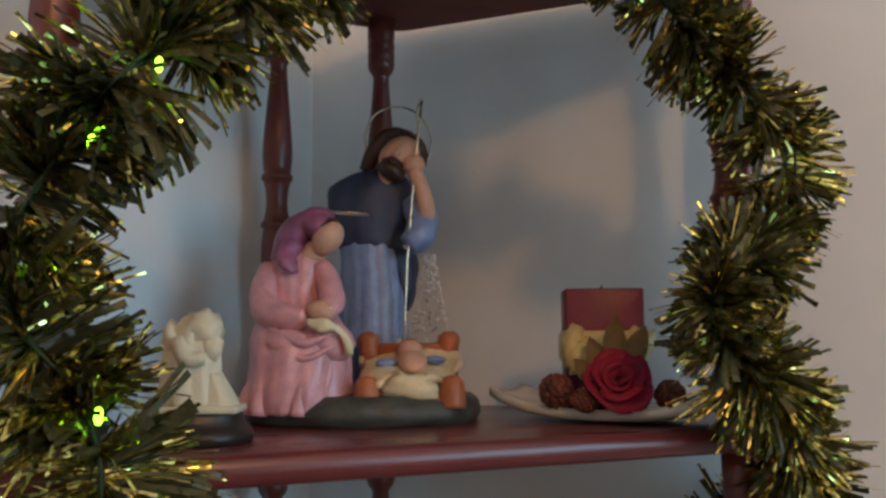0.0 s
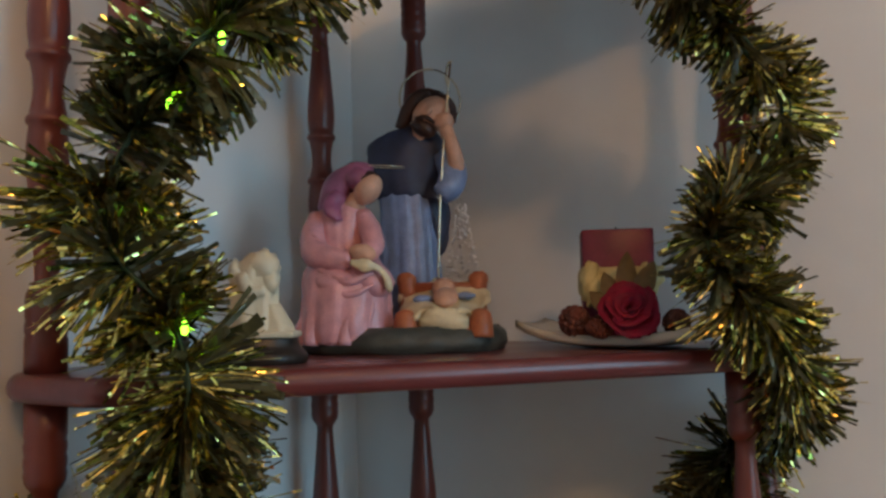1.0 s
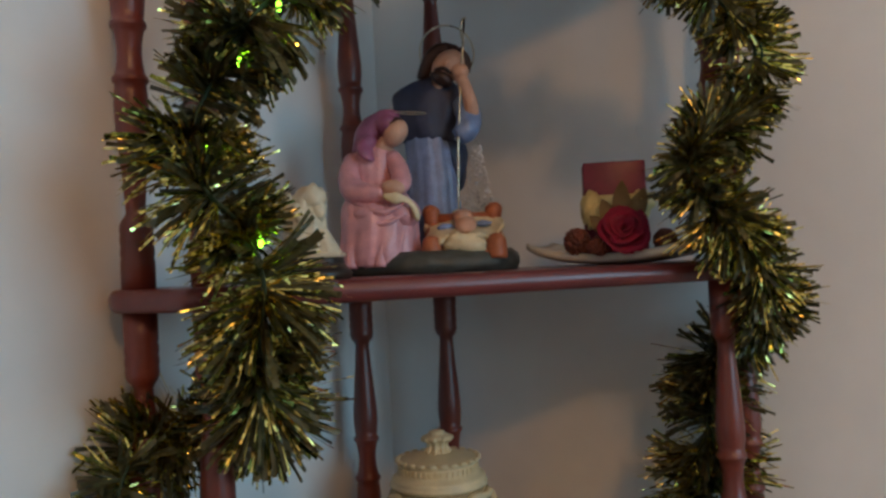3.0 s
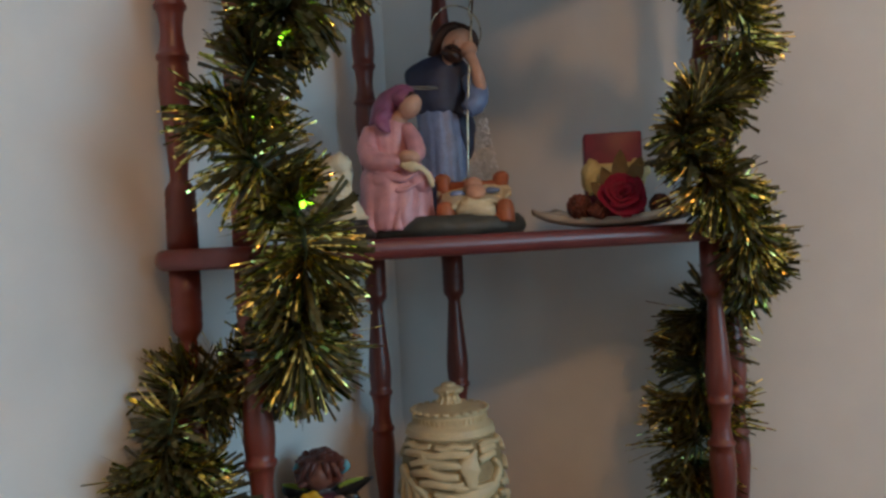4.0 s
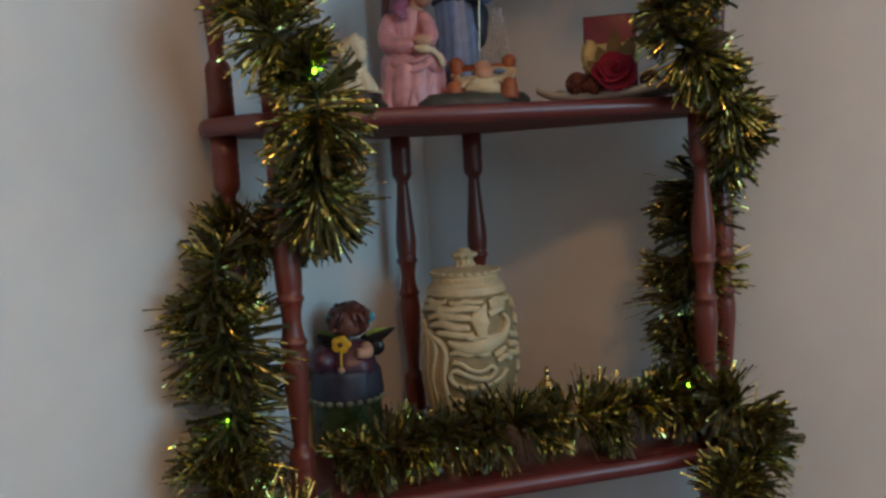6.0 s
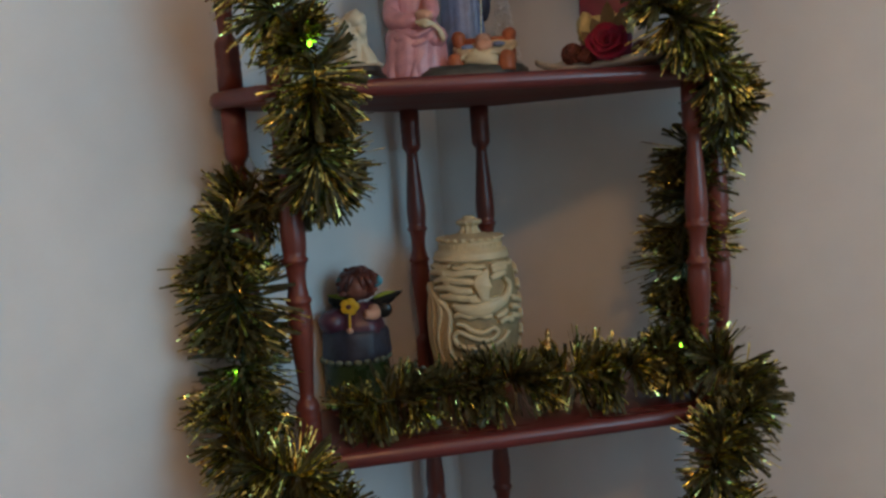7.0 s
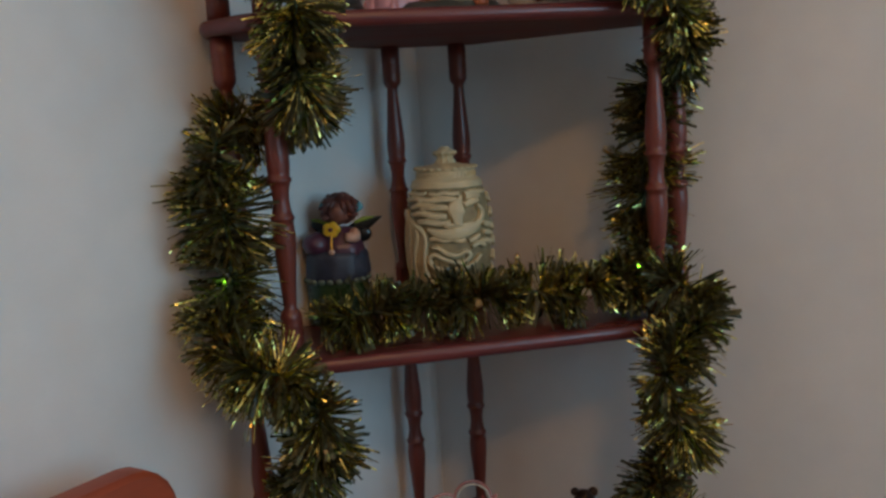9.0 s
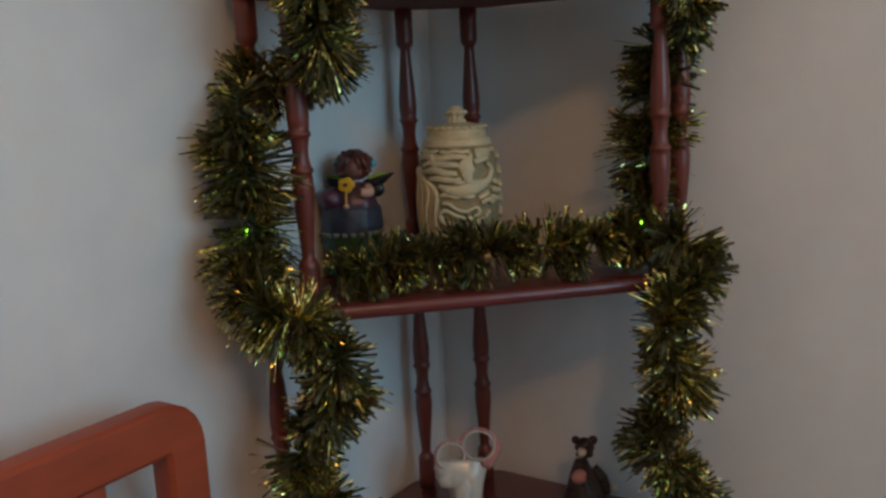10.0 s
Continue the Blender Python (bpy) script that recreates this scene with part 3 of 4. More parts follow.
    tube(bm, [(-0.030, 0.012, 0.047, 0.0045), (0.022, 0.013, 0.047, 0.0045)], R, segs=10, steps=2)
    tube(bm, [(-0.030, -0.034, 0.014, 0.0055), (0.022, -0.033, 0.014, 0.0055)], R, segs=10, steps=2)
    # cloth that sags between the rails, its edges ruffled, thick as modelled clay
    nu, nv = 26, 14
    sheet = {}
    for side in (0, 1):
        for i in range(nu + 1):
            for j in range(nv + 1):
                u, v = 2 * i / nu - 1, 2 * j / nv - 1
                edge = max(abs(u), abs(v)) ** 6
                x = -0.004 + 0.0355 * u * (1 - 0.10 * v * v) * (0.90 + 0.10 * v) + 0.0022 * edge * math.sin(v * 9)
                y = -0.0110 + 0.0262 * v + 0.0030 * edge * math.sin(u * 11)
                z = 0.0420 + 0.0100 * v - 0.006 * (1 - u * u) * (1 - v * v) - 0.007 * abs(u) ** 3 + 0.0022 * math.sin(7 * u + 3 * v) * (0.3 + edge)
                sheet[side, i, j] = bm.verts.new((x, y, z - (0.0075 if side else 0) * (1 - 0.5 * edge)))
    for i in range(nu):
        for j in range(nv):
            bm.faces.new([sheet[0, i, j], sheet[0, i + 1, j], sheet[0, i + 1, j + 1], sheet[0, i, j + 1]]).material_index = C
            bm.faces.new([sheet[1, i, j + 1], sheet[1, i + 1, j + 1], sheet[1, i + 1, j], sheet[1, i, j]]).material_index = C
    for i in range(nu):
        bm.faces.new([sheet[0, i, 0], sheet[1, i, 0], sheet[1, i + 1, 0], sheet[0, i + 1, 0]]).material_index = C
        bm.faces.new([sheet[0, i, nv], sheet[0, i + 1, nv], sheet[1, i + 1, nv], sheet[1, i, nv]]).material_index = C
    for j in range(nv):
        bm.faces.new([sheet[0, 0, j], sheet[0, 0, j + 1], sheet[1, 0, j + 1], sheet[1, 0, j]]).material_index = C
        bm.faces.new([sheet[0, nu, j], sheet[1, nu, j], sheet[1, nu, j + 1], sheet[0, nu, j + 1]]).material_index = C
    blob(bm, (-0.004, -0.0365, 0.0225), (0.019, 0.0050, 0.0105), C, (18, 0, 0), 0.35, 8)
    blob(bm, (-0.004, -0.004, 0.0460), (0.0085, 0.0085, 0.0080), S)
    blob(bm, (-0.004, 0.001, 0.0475), (0.0090, 0.0075, 0.0070), R)
    blob(bm, (-0.002, -0.018, 0.0395), (0.0095, 0.0130, 0.0060), S, (24, 0, 0))
    blob(bm, (-0.019, -0.016, 0.0385), (0.0075, 0.0050, 0.0030), B, (0, 0, 20))
    blob(bm, (0.013, -0.011, 0.0405), (0.0075, 0.0050, 0.0030), B, (0, 0, -15))
    # hand-modelled clay is never even
    bm.normal_update()
    for v in bm.verts:
        if v.link_faces[0].material_index == G:
            v.co += v.normal * (0.0026 * noise.noise(v.co * 60) + 0.0012 * noise.noise(v.co * 150))
        if v.link_faces[0].material_index in (P, L_, N, B, C):
            deep = 0.0032 if v.link_faces[0].material_index == C else 0.0012
            v.co += v.normal * (deep * noise.noise(v.co * 75) + 0.0007 * noise.noise(v.co * 170))
    ob = put("nativity_figurine", bm, [PINK, PLUM, NAVY, BLUE, SKIN, HAIR, CREAM, CRIB, SLATE, PALE])
    ob.matrix_world = pose(0.02, 0.13, TOPS[3], rz=-21)
    return tagged(ob, "painted ceramic nativity group with pink and blue robes by a crib", "figurine")


nativity()


def praying_statuette():
    bm = bmesh.new()
    box(bm, (-0.019, -0.016, 0.0165), (0.025, 0.016, 0.0205), 0.0012)
    loft(bm, [(-0.004, 0, 0.020, 0.0175, 0.0150), (-0.005, 0, 0.032, 0.0170, 0.0140), (-0.005, 0, 0.046, 0.0165, 0.0130), (-0.004, 0, 0.057, 0.0145, 0.0120), (-0.002, -0.001, 0.065, 0.0105, 0.0100), (-0.001, -0.001, 0.071, 0.005, 0.005)], 0, segs=36, folds=7, amp=0.06, seed=1.0)
    blob(bm, (0.003, -0.003, 0.0610), (0.0115, 0.0105, 0.0115), 0, (0, 0, 0), 0.3, 3)
    blob(bm, (0.008, -0.005, 0.0520), (0.0065, 0.0065, 0.0080), 0, (0, 20, 0), 0.25, 4)
    blob(bm, (-0.014, -0.004, 0.0560), (0.0065, 0.0070, 0.0100), 0, (0, -12, 0), 0.3, 6)
    tube(bm, [(-0.010, -0.010, 0.056, 0.0045), (-0.004, -0.014, 0.046, 0.0045), (0.006, -0.013, 0.046, 0.0035)], 0)
    loft(bm, [(0.011, -0.002, 0.020, 0.0125, 0.011), (0.010, -0.002, 0.027, 0.010, 0.009), (0.006, -0.002, 0.038, 0.007, 0.007)], 0, folds=5, amp=0.06)
    loft(bm, [(-0.001, 0, 0.0, 0.031, 0.026), (-0.001, 0, 0.005, 0.032, 0.027), (-0.001, 0, 0.011, 0.027, 0.022), (-0.001, 0, 0.0165, 0.026, 0.020)], 1, segs=32, folds=6, amp=0.015)
    ob = put("praying_statuette", bm, [WHITE, EBONY])
    ob.matrix_world = pose(-0.130, 0.060, TOPS[3], rz=-21) @ Matrix.Diagonal((0.92, 0.92, 0.97, 1))
    return tagged(ob, "small cream-white praying statuette on a black plinth", "figurine")


praying_statuette()


def crystal_tree():
    t = thing("crystal_tree", pose(0.060, 0.205, TOPS[3], rz=-21), "clear acrylic cone-shaped Christmas tree ornament", "ornament")
    bm = bmesh.new()
    lathe(bm, [(0.023, 0), (0.024, 0.004), (0.022, 0.006)], segs=24)
    part("base", bm, CRYSTAL, t)
    rng = random.Random(4)
    bm = bmesh.new()
    lathe(bm, [(0.0245, 0.006), (0.0240, 0.008), (0.0170, 0.045), (0.0095, 0.085), (0.002, 0.125)], segs=32)
    part("cone", bm, CRYSTAL, t)
    bm = bmesh.new()
    for i in range(420):
        z = 0.01 + 0.11 * rng.random() ** 1.3
        r = 0.025 * (1 - z / 0.14)
        a = rng.uniform(0, 2 * math.pi)
        blob(bm, (r * math.cos(a), r * math.sin(a), z), [(0.0009, 0.0012, 0.0017)[i % 7 % 3]] * 3, sub=(6, 4))
    tagged(part("glitter", bm, GLITTER, t, "tiny silver glitter specks", smooth=False), kind="stuff")
    return t


crystal_tree()

# the dish with its candle, rose and pine cones
DISH = pose(0.136, 0.070, TOPS[3], rz=-52)


def dish():
    t = thing("dish", DISH, "long white porcelain dish with upturned ends", "dish")
    bm = bmesh.new()
    nx, ny = 28, 14
    grid = {}
    for side in (0, 1):
        for i in range(nx + 1):
            for j in range(ny + 1):
                u, v = 2 * i / nx - 1, 2 * j / ny - 1
                w = math.sqrt(max(0, 1 - 0.55 * u**4))
                x, y = 0.078 * u, 0.038 * v * w
                z = 0.0068 + 0.012 * abs(u) ** 2.4 + 0.003 * abs(v) ** 3 - (0.0068 if side else 0) * (1 - 0.15 * max(abs(u), abs(v)) ** 6)
                grid[side, i, j] = bm.verts.new((x, y, z))
    for i in range(nx):
        for j in range(ny):
            bm.faces.new([grid[0, i, j], grid[0, i + 1, j], grid[0, i + 1, j + 1], grid[0, i, j + 1]])
            bm.faces.new([grid[1, i, j + 1], grid[1, i + 1, j + 1], grid[1, i + 1, j], grid[1, i, j]])
    for i in range(nx):
        bm.faces.new([grid[0, i, 0], grid[1, i, 0], grid[1, i + 1, 0], grid[0, i + 1, 0]])
        bm.faces.new([grid[0, i, ny], grid[0, i + 1, ny], grid[1, i + 1, ny], grid[1, i, ny]])
    for j in range(ny):
        bm.faces.new([grid[0, 0, j], grid[0, 0, j + 1], grid[1, 0, j + 1], grid[1, 0, j]])
        bm.faces.new([grid[0, nx, j], grid[1, nx, j], grid[1, nx, j + 1], grid[0, nx, j + 1]])
    part("body", bm, PORC, t)
    return t


dish()


def candle():
    t = thing("candle", pose(0.137, 0.082, TOPS[3] + 0.0069, rz=-26), "square dark red candle with a cream ribbon band", "candle")
    bm = bmesh.new()
    box(bm, (-0.026, -0.017, 0), (0.026, 0.017, 0.080), 0.0015)
    part("block", bm, WAX, t)
    bm = bmesh.new()
    box(bm, (-0.0285, -0.0195, 0.030), (0.0285, 0.0195, 0.053), 0.005)
    for x, y, z, a, k in ((-0.022, -0.018, 0.044, 0.007, 1), (-0.018, -0.020, 0.036, 0.007, 2), (0.024, -0.017, 0.042, 0.007, 3), (0.016, -0.019, 0.045, 0.006, 4)):
        blob(bm, (x, y, z), (a, 0.006, 0.012), 0, (0, 12 * k, 0), 0.4, k)
    part("ribbon", bm, RIBBON, t, "crumpled cream organza ribbon band")
    bm = bmesh.new()
    tube(bm, [(0, 0.003, 0.079, 0.0007), (0.0005, 0.003, 0.0815, 0.0007), (0.0015, 0.003, 0.0830, 0.0005)], segs=6)
    part("wick", bm, EBONY, t)
    return t


candle()


def leaf_mesh(bm, m, length, width, mat=0):
    pts = [[], [], []]
    for i in range(9):
        t = i / 8
        w = width * math.sin(math.pi * min(1, t * 0.96 + 0.04)) ** 0.8
        for k, s in enumerate((-1, 0, 1)):
            pts[k].append(bm.verts.new(m @ Vector((s * w, -0.25 * length * math.sin(t * 2.2) - abs(s) * w * 0.35, t * length))))
    for a, b in ((0, 1), (1, 2)):
        for i in range(8):
            bm.faces.new((pts[a][i], pts[b][i], pts[b][i + 1], pts[a][i + 1])).material_index = mat


def rose():
    t = thing("silk_rose", pose(0.1175, 0.035, TOPS[3] + 0.0275, 62, 0, -24) @ Matrix.Scale(0.70, 4), "dark red silk rose with dry olive leaves", "artificial flower")
    rng = random.Random(8)
    for ring, (count, r, lean, size) in enumerate(((2, 0.004, 6, 0.014), (3, 0.008, 14, 0.016), (4, 0.013, 34, 0.019), (5, 0.016, 62, 0.021))):
        for k in range(count):
            bm = bmesh.new()
            a = 2 * math.pi * k / count + ring * 0.9 + rng.uniform(-0.35, 0.35)
            tip, wave, skew = rng.uniform(0.75, 1.15), rng.uniform(0, 6.3), rng.uniform(-0.25, 0.25)
            rows = []
            for i in range(7):
                row = []
                for j in range(7):
                    u, v = i / 6, 2 * j / 6 - 1
                    half = size * (0.45 + 0.65 * math.sin(u * 2.2)) * 0.75
                    ang = v * half / max(r, 0.006)
                    rad = r * (0.55 + 0.45 * u) + u * u * math.sin(radians(lean)) * size * 0.55 * tip + 0.0022 * u * math.sin(3.1 * v + wave) + 0.004 * u**5 * tip
                    row.append(bm.verts.new((rad * math.cos(a + ang), rad * math.sin(a + ang), u * size * tip * math.cos(radians(lean)) * (1 - 0.30 * v * v * u + skew * v * u) - 0.002 * ring)))
                rows.append(row)
            for i in range(6):
                for j in range(6):
                    bm.faces.new((rows[i][j], rows[i][j + 1], rows[i + 1][j + 1], rows[i + 1][j]))
            ob = part("petal", bm, ROSE, t)
            s = ob.modifiers.new("thick", "SOLIDIFY")
            s.thickness = 0.0005
    for turn, tip, ln in ((178, 58, 0.056), (150, 56, 0.052), (205, 74, 0.044), (236, 78, 0.038)):
        bm = bmesh.new()
        leaf_mesh(bm, pose(0, 0, -0.006, 0, 0, turn) @ pose(0, -0.006, 0, tip, 0, 0), ln, 0.011)
        part("leaf", bm, LEAF, t)
    return t


rose()


def pine_cone(m, size, seed):
    t = thing("pine_cone", m, "small reddish-brown dried pine cone on the dish", "pine cone", "pine cones on the dish")
    rng = random.Random(seed)
    bm = bmesh.new()
    blob(bm, (0, 0, 0), (size * 0.72, size * 0.72, size * 0.9), 0)
    for i in range(70):
        f = (i + 0.5) / 70
        z, a = size * (1 - 2 * f), i * 2.399
        r = size * 0.76 * math.sin(math.pi * min(0.97, f * 0.9 + 0.08))
        mm = Matrix.Translation((r * math.cos(a), r * math.sin(a), z * 0.95)) @ Euler((0, rng.uniform(0.2, 0.6), a)).to_matrix().to_4x4()
        bmesh.ops.create_uvsphere(bm, u_segments=6, v_segments=4, radius=1.0, matrix=mm @ Matrix.Diagonal((size * 0.20, size * 0.26, size * 0.12, 1)))
    part("cone_body", bm, CONE, t)
    return t


pine_cone(pose(0.093, 0.069, TOPS[3] + 0.0200, 70, 0, 0), 0.0130, 1)
pine_cone(pose(0.1015, 0.048, TOPS[3] + 0.0160, 80, 20, 60), 0.0098, 2)
pine_cone(pose(0.152, 0.030, TOPS[3] + 0.0180, 75, 0, -30), 0.0110, 3)


# ---- the urn shelf ----
def urn():
    t = thing("lidded_urn", pose(-0.002, 0.180, TOPS[2], rz=-12), "carved cream resin urn with a lid and pierced scrollwork", "urn")
    prof = [(0.030, 0), (0.036, 0.002), (0.0415, 0.015), (0.0468, 0.033), (0.0515, 0.058), (0.0530, 0.085), (0.0525, 0.108), (0.0505, 0.130), (0.0470, 0.1475), (0.0425, 0.1540)]

    def radius(z):
        return float(np.interp(z, [p[1] for p in prof], [p[0] for p in prof]))

    # the ground behind the scrolls wears the darkened resin as painted-in shade
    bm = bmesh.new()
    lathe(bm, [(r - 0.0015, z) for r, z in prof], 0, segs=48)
    part("body", bm, IVORY_SHADE, t, "recessed ground of the carving, with its shade put into the colour")
    bm = bmesh.new()
    lathe(bm, [(0.040, 0.1520), (0.0434, 0.1524), (0.0447, 0.1541), (0.0444, 0.1561), (0.0430, 0.1573), (0.0433, 0.1586), (0.0425, 0.1610), (0.040, 0.1627), (0.0375, 0.1635), (0.037, 0.1660)], 0, segs=48)
    part("collar", bm, IVORY, t)
    bm = bmesh.new()
    lathe(bm, [(0.030, -0.0), (0.037, 0.001), (0.0405, 0.005), (0.0415, 0.010), (0.039, 0.014)], 0, segs=48)
    part("foot_ring", bm, IVORY, t)

    def strand(bm, pts, proud=0.003, taper=0.45):
        """A carved ribbon that lies on the belly: its flat face proud of the ground, its edges cut steeply."""
        path = [np.array(q) for q in smooth_path(pts, 5)]
        flat = [Vector((radius(q[1]) * radians(q[0]), q[1])) for q in path]
        rings = []
        for j, q in enumerate(path):
            d = (flat[min(j + 1, len(flat) - 1)] - flat[max(j - 1, 0)]).normalized()
            across = Vector((-d.y, d.x))
            half = q[2] * (1 - taper + taper * math.sin(math.pi * (0.12 + 0.76 * j / (len(path) - 1))))
            ring = []
            for o, h in ((-1.05, -0.003), (-1, proud * 0.75), (-0.75, proud), (0.75, proud), (1, proud * 0.75), (1.05, -0.003)):
                z = q[1] + across.y * o * half
                a = radians(q[0]) + across.x * o * half / radius(q[1])
                rr = radius(z) + h
                ring.append((rr * math.cos(a), rr * math.sin(a), z))
            rings.append(ring)
        rings_to_faces(bm, rings, 0)

    front = -95

    def scroll(pts, w, proud, name="scroll"):
        bm = bmesh.new()
        strand(bm, [(front + a, z, w) for a, z in pts], proud)
        part(name, bm, IVORY, t)

    def carved(pts, proud, name="scroll"):
        bm = bmesh.new()
        strand(bm, [(front + a, z, 1.35 * w) for a, z, w in pts], proud, taper=0.25)
        part(name, bm, IVORY, t)

    # a sailing boat: hull, rail, sail; each point is (degrees round the belly, height, half the width)
    carved([(-22, 0.1070, 0.0017), (-12, 0.1028, 0.0037), (5, 0.1004, 0.0051), (23, 0.1023, 0.0053), (39, 0.1070, 0.0039), (50, 0.1155, 0.0025), (54, 0.1243, 0.0023), (47, 0.1322, 0.0017)], 0.0050, "hull")
    carved([(-2, 0.1107, 0.0020), (20, 0.1099, 0.0020), (43, 0.1114, 0.0017)], 0.0040, "hull_rail")
    carved([(24, 0.1449, 0.0014), (20, 0.1381, 0.0037), (16, 0.1286, 0.0079), (16, 0.1202, 0.0051), (17, 0.1095, 0.0039)], 0.0048, "sail")
    # drifting clouds in flat ledges
    carved([(-66, 0.1405, 0.0025), (-45, 0.1425, 0.0028), (-23, 0.1405, 0.0025), (-2, 0.1422, 0.0028), (17, 0.1405, 0.0023)], 0.0034)
    carved([(-51, 0.1314, 0.0023), (-34, 0.1353, 0.0025), (-18, 0.1329, 0.0028), (-2, 0.1322, 0.0025), (8, 0.1305, 0.0020)], 0.0040)
    carved([(-49, 0.1234, 0.0025), (-30, 0.1257, 0.0028), (-14, 0.1224, 0.0031), (3, 0.1214, 0.0025)], 0.0046)
    carved([(-39, 0.1155, 0.0023), (-20, 0.1155, 0.0028), (-3, 0.1131, 0.0025), (8, 0.1147, 0.0020)], 0.0034)
    carved([(-37, 0.1429, 0.0028), (-34, 0.1370, 0.0037), (-27, 0.1286, 0.0028)], 0.0040)
    carved([(27, 0.1339, 0.0025), (37, 0.1370, 0.0028), (50, 0.1381, 0.0023)], 0.0046)
    carved([(30, 0.1425, 0.0023), (43, 0.1439, 0.0023), (55, 0.1429, 0.0020)], 0.0034)
    carved([(55, 0.1095, 0.0025), (63, 0.1075, 0.0025), (72, 0.1047, 0.0023)], 0.0040)
    carved([(53, 0.0987, 0.0025), (62, 0.0975, 0.0025), (74, 0.0946, 0.0023)], 0.0046)
    carved([(51, 0.0879, 0.0025), (60, 0.0875, 0.0025), (72, 0.0846, 0.0023)], 0.0034)
    # scrolling waves
    carved([(-21, 0.0939, 0.0020), (-11, 0.0963, 0.0025), (-2, 0.0932, 0.0023), (8, 0.0951, 0.0025), (17, 0.0922, 0.0023), (25, 0.0928, 0.0020)], 0.0036)
    carved([(-18, 0.0850, 0.0016), (-9, 0.0835, 0.0018), (0, 0.0775, 0.0018), (13, 0.0745, 0.0018), (25, 0.0785, 0.0018), (31, 0.0735, 0.0018), (23, 0.0660, 0.0018), (8, 0.0665, 0.0018), (-5, 0.0715, 0.0018), (-16, 0.0760, 0.0018), (-23, 0.0700, 0.0018), (-18, 0.0610, 0.0020), (-2, 0.0570, 0.0020), (20, 0.0580, 0.0020), (37, 0.0640, 0.0018), (47, 0.0724, 0.0018)], 0.0042)
    carved([(34, 0.0832, 0.0020), (45, 0.0867, 0.0023), (55, 0.0820, 0.0023)], 0.0041)
    carved([(30, 0.0904, 0.0020), (39, 0.0928, 0.0023), (47, 0.0963, 0.0020)], 0.0036)
    carved([(-34, 0.0430, 0.0025), (2, 0.0401, 0.0025), (37, 0.0435, 0.0025)], 0.0036)
    carved([(-30, 0.0330, 0.0025), (4, 0.0300, 0.0028), (40, 0.0335, 0.0025)], 0.0040)
    carved([(-36, 0.0220, 0.0025), (2, 0.0195, 0.0025), (42, 0.0225, 0.0025)], 0.0036)
    # clouds and waves go on round the back
    for dz in (0.026, 0.044, 0.062, 0.080, 0.098, 0.116, 0.134):
        for k in range(5):
            a = 97 + 165 * k / 5 + dz * 300 % 17
            scroll([(a - 14, dz), (a - 3, dz + 0.005), (a + 9, dz + 0.003), (a + 20, dz - 0.004)], 0.0044, 0.0032)
    # a long tassel of drapery down one side
    for k in range(12):
        a = -80 + k * 4.2
        scroll([(-64 + 1.6 * k, 0.122 - 0.0015 * abs(k - 5)), (a + 8 + 2 * math.sin(2.1 * k), 0.098), (a + 3 * math.sin(1.3 * k), 0.064), (a - 3 + 0.9 * k + 2 * math.sin(1.7 * k), 0.018)], 0.0030, 0.0022 + 0.0010 * (k % 3), "tassel_strand")
    for a0, a1 in ((-70, -28), (-22, 22), (30, 74)):
        carved([(a0 + (a1 - a0) * i / 4, 0.1480 + 0.0012 * math.sin(2.3 * i + a0), 0.0017) for i in range(5)], 0.0030)
    scroll([(-72, 0.126), (-64, 0.120), (-58, 0.111)], 0.0060, 0.0036, "tassel_head")
    bm = bmesh.new()
    lathe(bm, [(0.0345, 0.1627), (0.0355, 0.1643), (0.0355, 0.1717), (0.035, 0.1721), (0.0365, 0.1734), (0.0372, 0.1750), (0.036, 0.1767), (0.026, 0.1789), (0.012, 0.1820)], 0, segs=48)
    lid = part("lid", bm, IVORY, t)
    bm = bmesh.new()
    for k in range(44):
        a = 2 * math.pi * k / 44
        bmesh.ops.create_cube(bm, size=1, matrix=Matrix.Translation((0.0357 * math.cos(a), 0.0357 * math.sin(a), 0.1680)) @ Euler((0, 0, a)).to_matrix().to_4x4() @ Matrix.Diagonal((0.003, 0.0028, 0.0064, 1)))
    part("fret", bm, IVORY, lid, smooth=False)
    bm = bmesh.new()
    for k in range(24):
        a = 2 * math.pi * k / 24
        blob(bm, (0.0370 * math.cos(a), 0.0370 * math.sin(a), 0.1763), (0.0028, 0.0042, 0.0022), 0, (0, 0, math.degrees(a)), sub=(8, 6))
    part("petal_rim", bm, IVORY, lid)
    bm = bmesh.new()
    lathe(bm, [(0.013, 0.1798), (0.012, 0.1824), (0.009, 0.1850), (0.0085, 0.1903), (0.0105, 0.1920), (0.0135, 0.1937), (0.014, 0.1959), (0.0105, 0.1977), (0.007, 0.1985), (0.0075, 0.2003), (0.004, 0.2020)], 0, segs=24)
    part("knob", bm, IVORY, lid, "flower-shaped carved knob")
    for k in range(10):
        a = 2 * math.pi * k / 10
        bm = bmesh.new()
        tube(bm, [(0.012 * math.cos(a), 0.012 * math.sin(a), 0.1816, 0.0016), (0.0092 * math.cos(a), 0.0092 * math.sin(a), 0.1859, 0.0013), (0.0090 * math.cos(a), 0.0090 * math.sin(a), 0.1907, 0.0014), (0.0125 * math.cos(a), 0.0125 * math.sin(a), 0.1942, 0.0026), (0.0135 * math.cos(a), 0.0135 * math.sin(a), 0.1963, 0.0014)], segs=8, steps=3)
        part("knob_petal", bm, IVORY, lid)
    return t


urn()


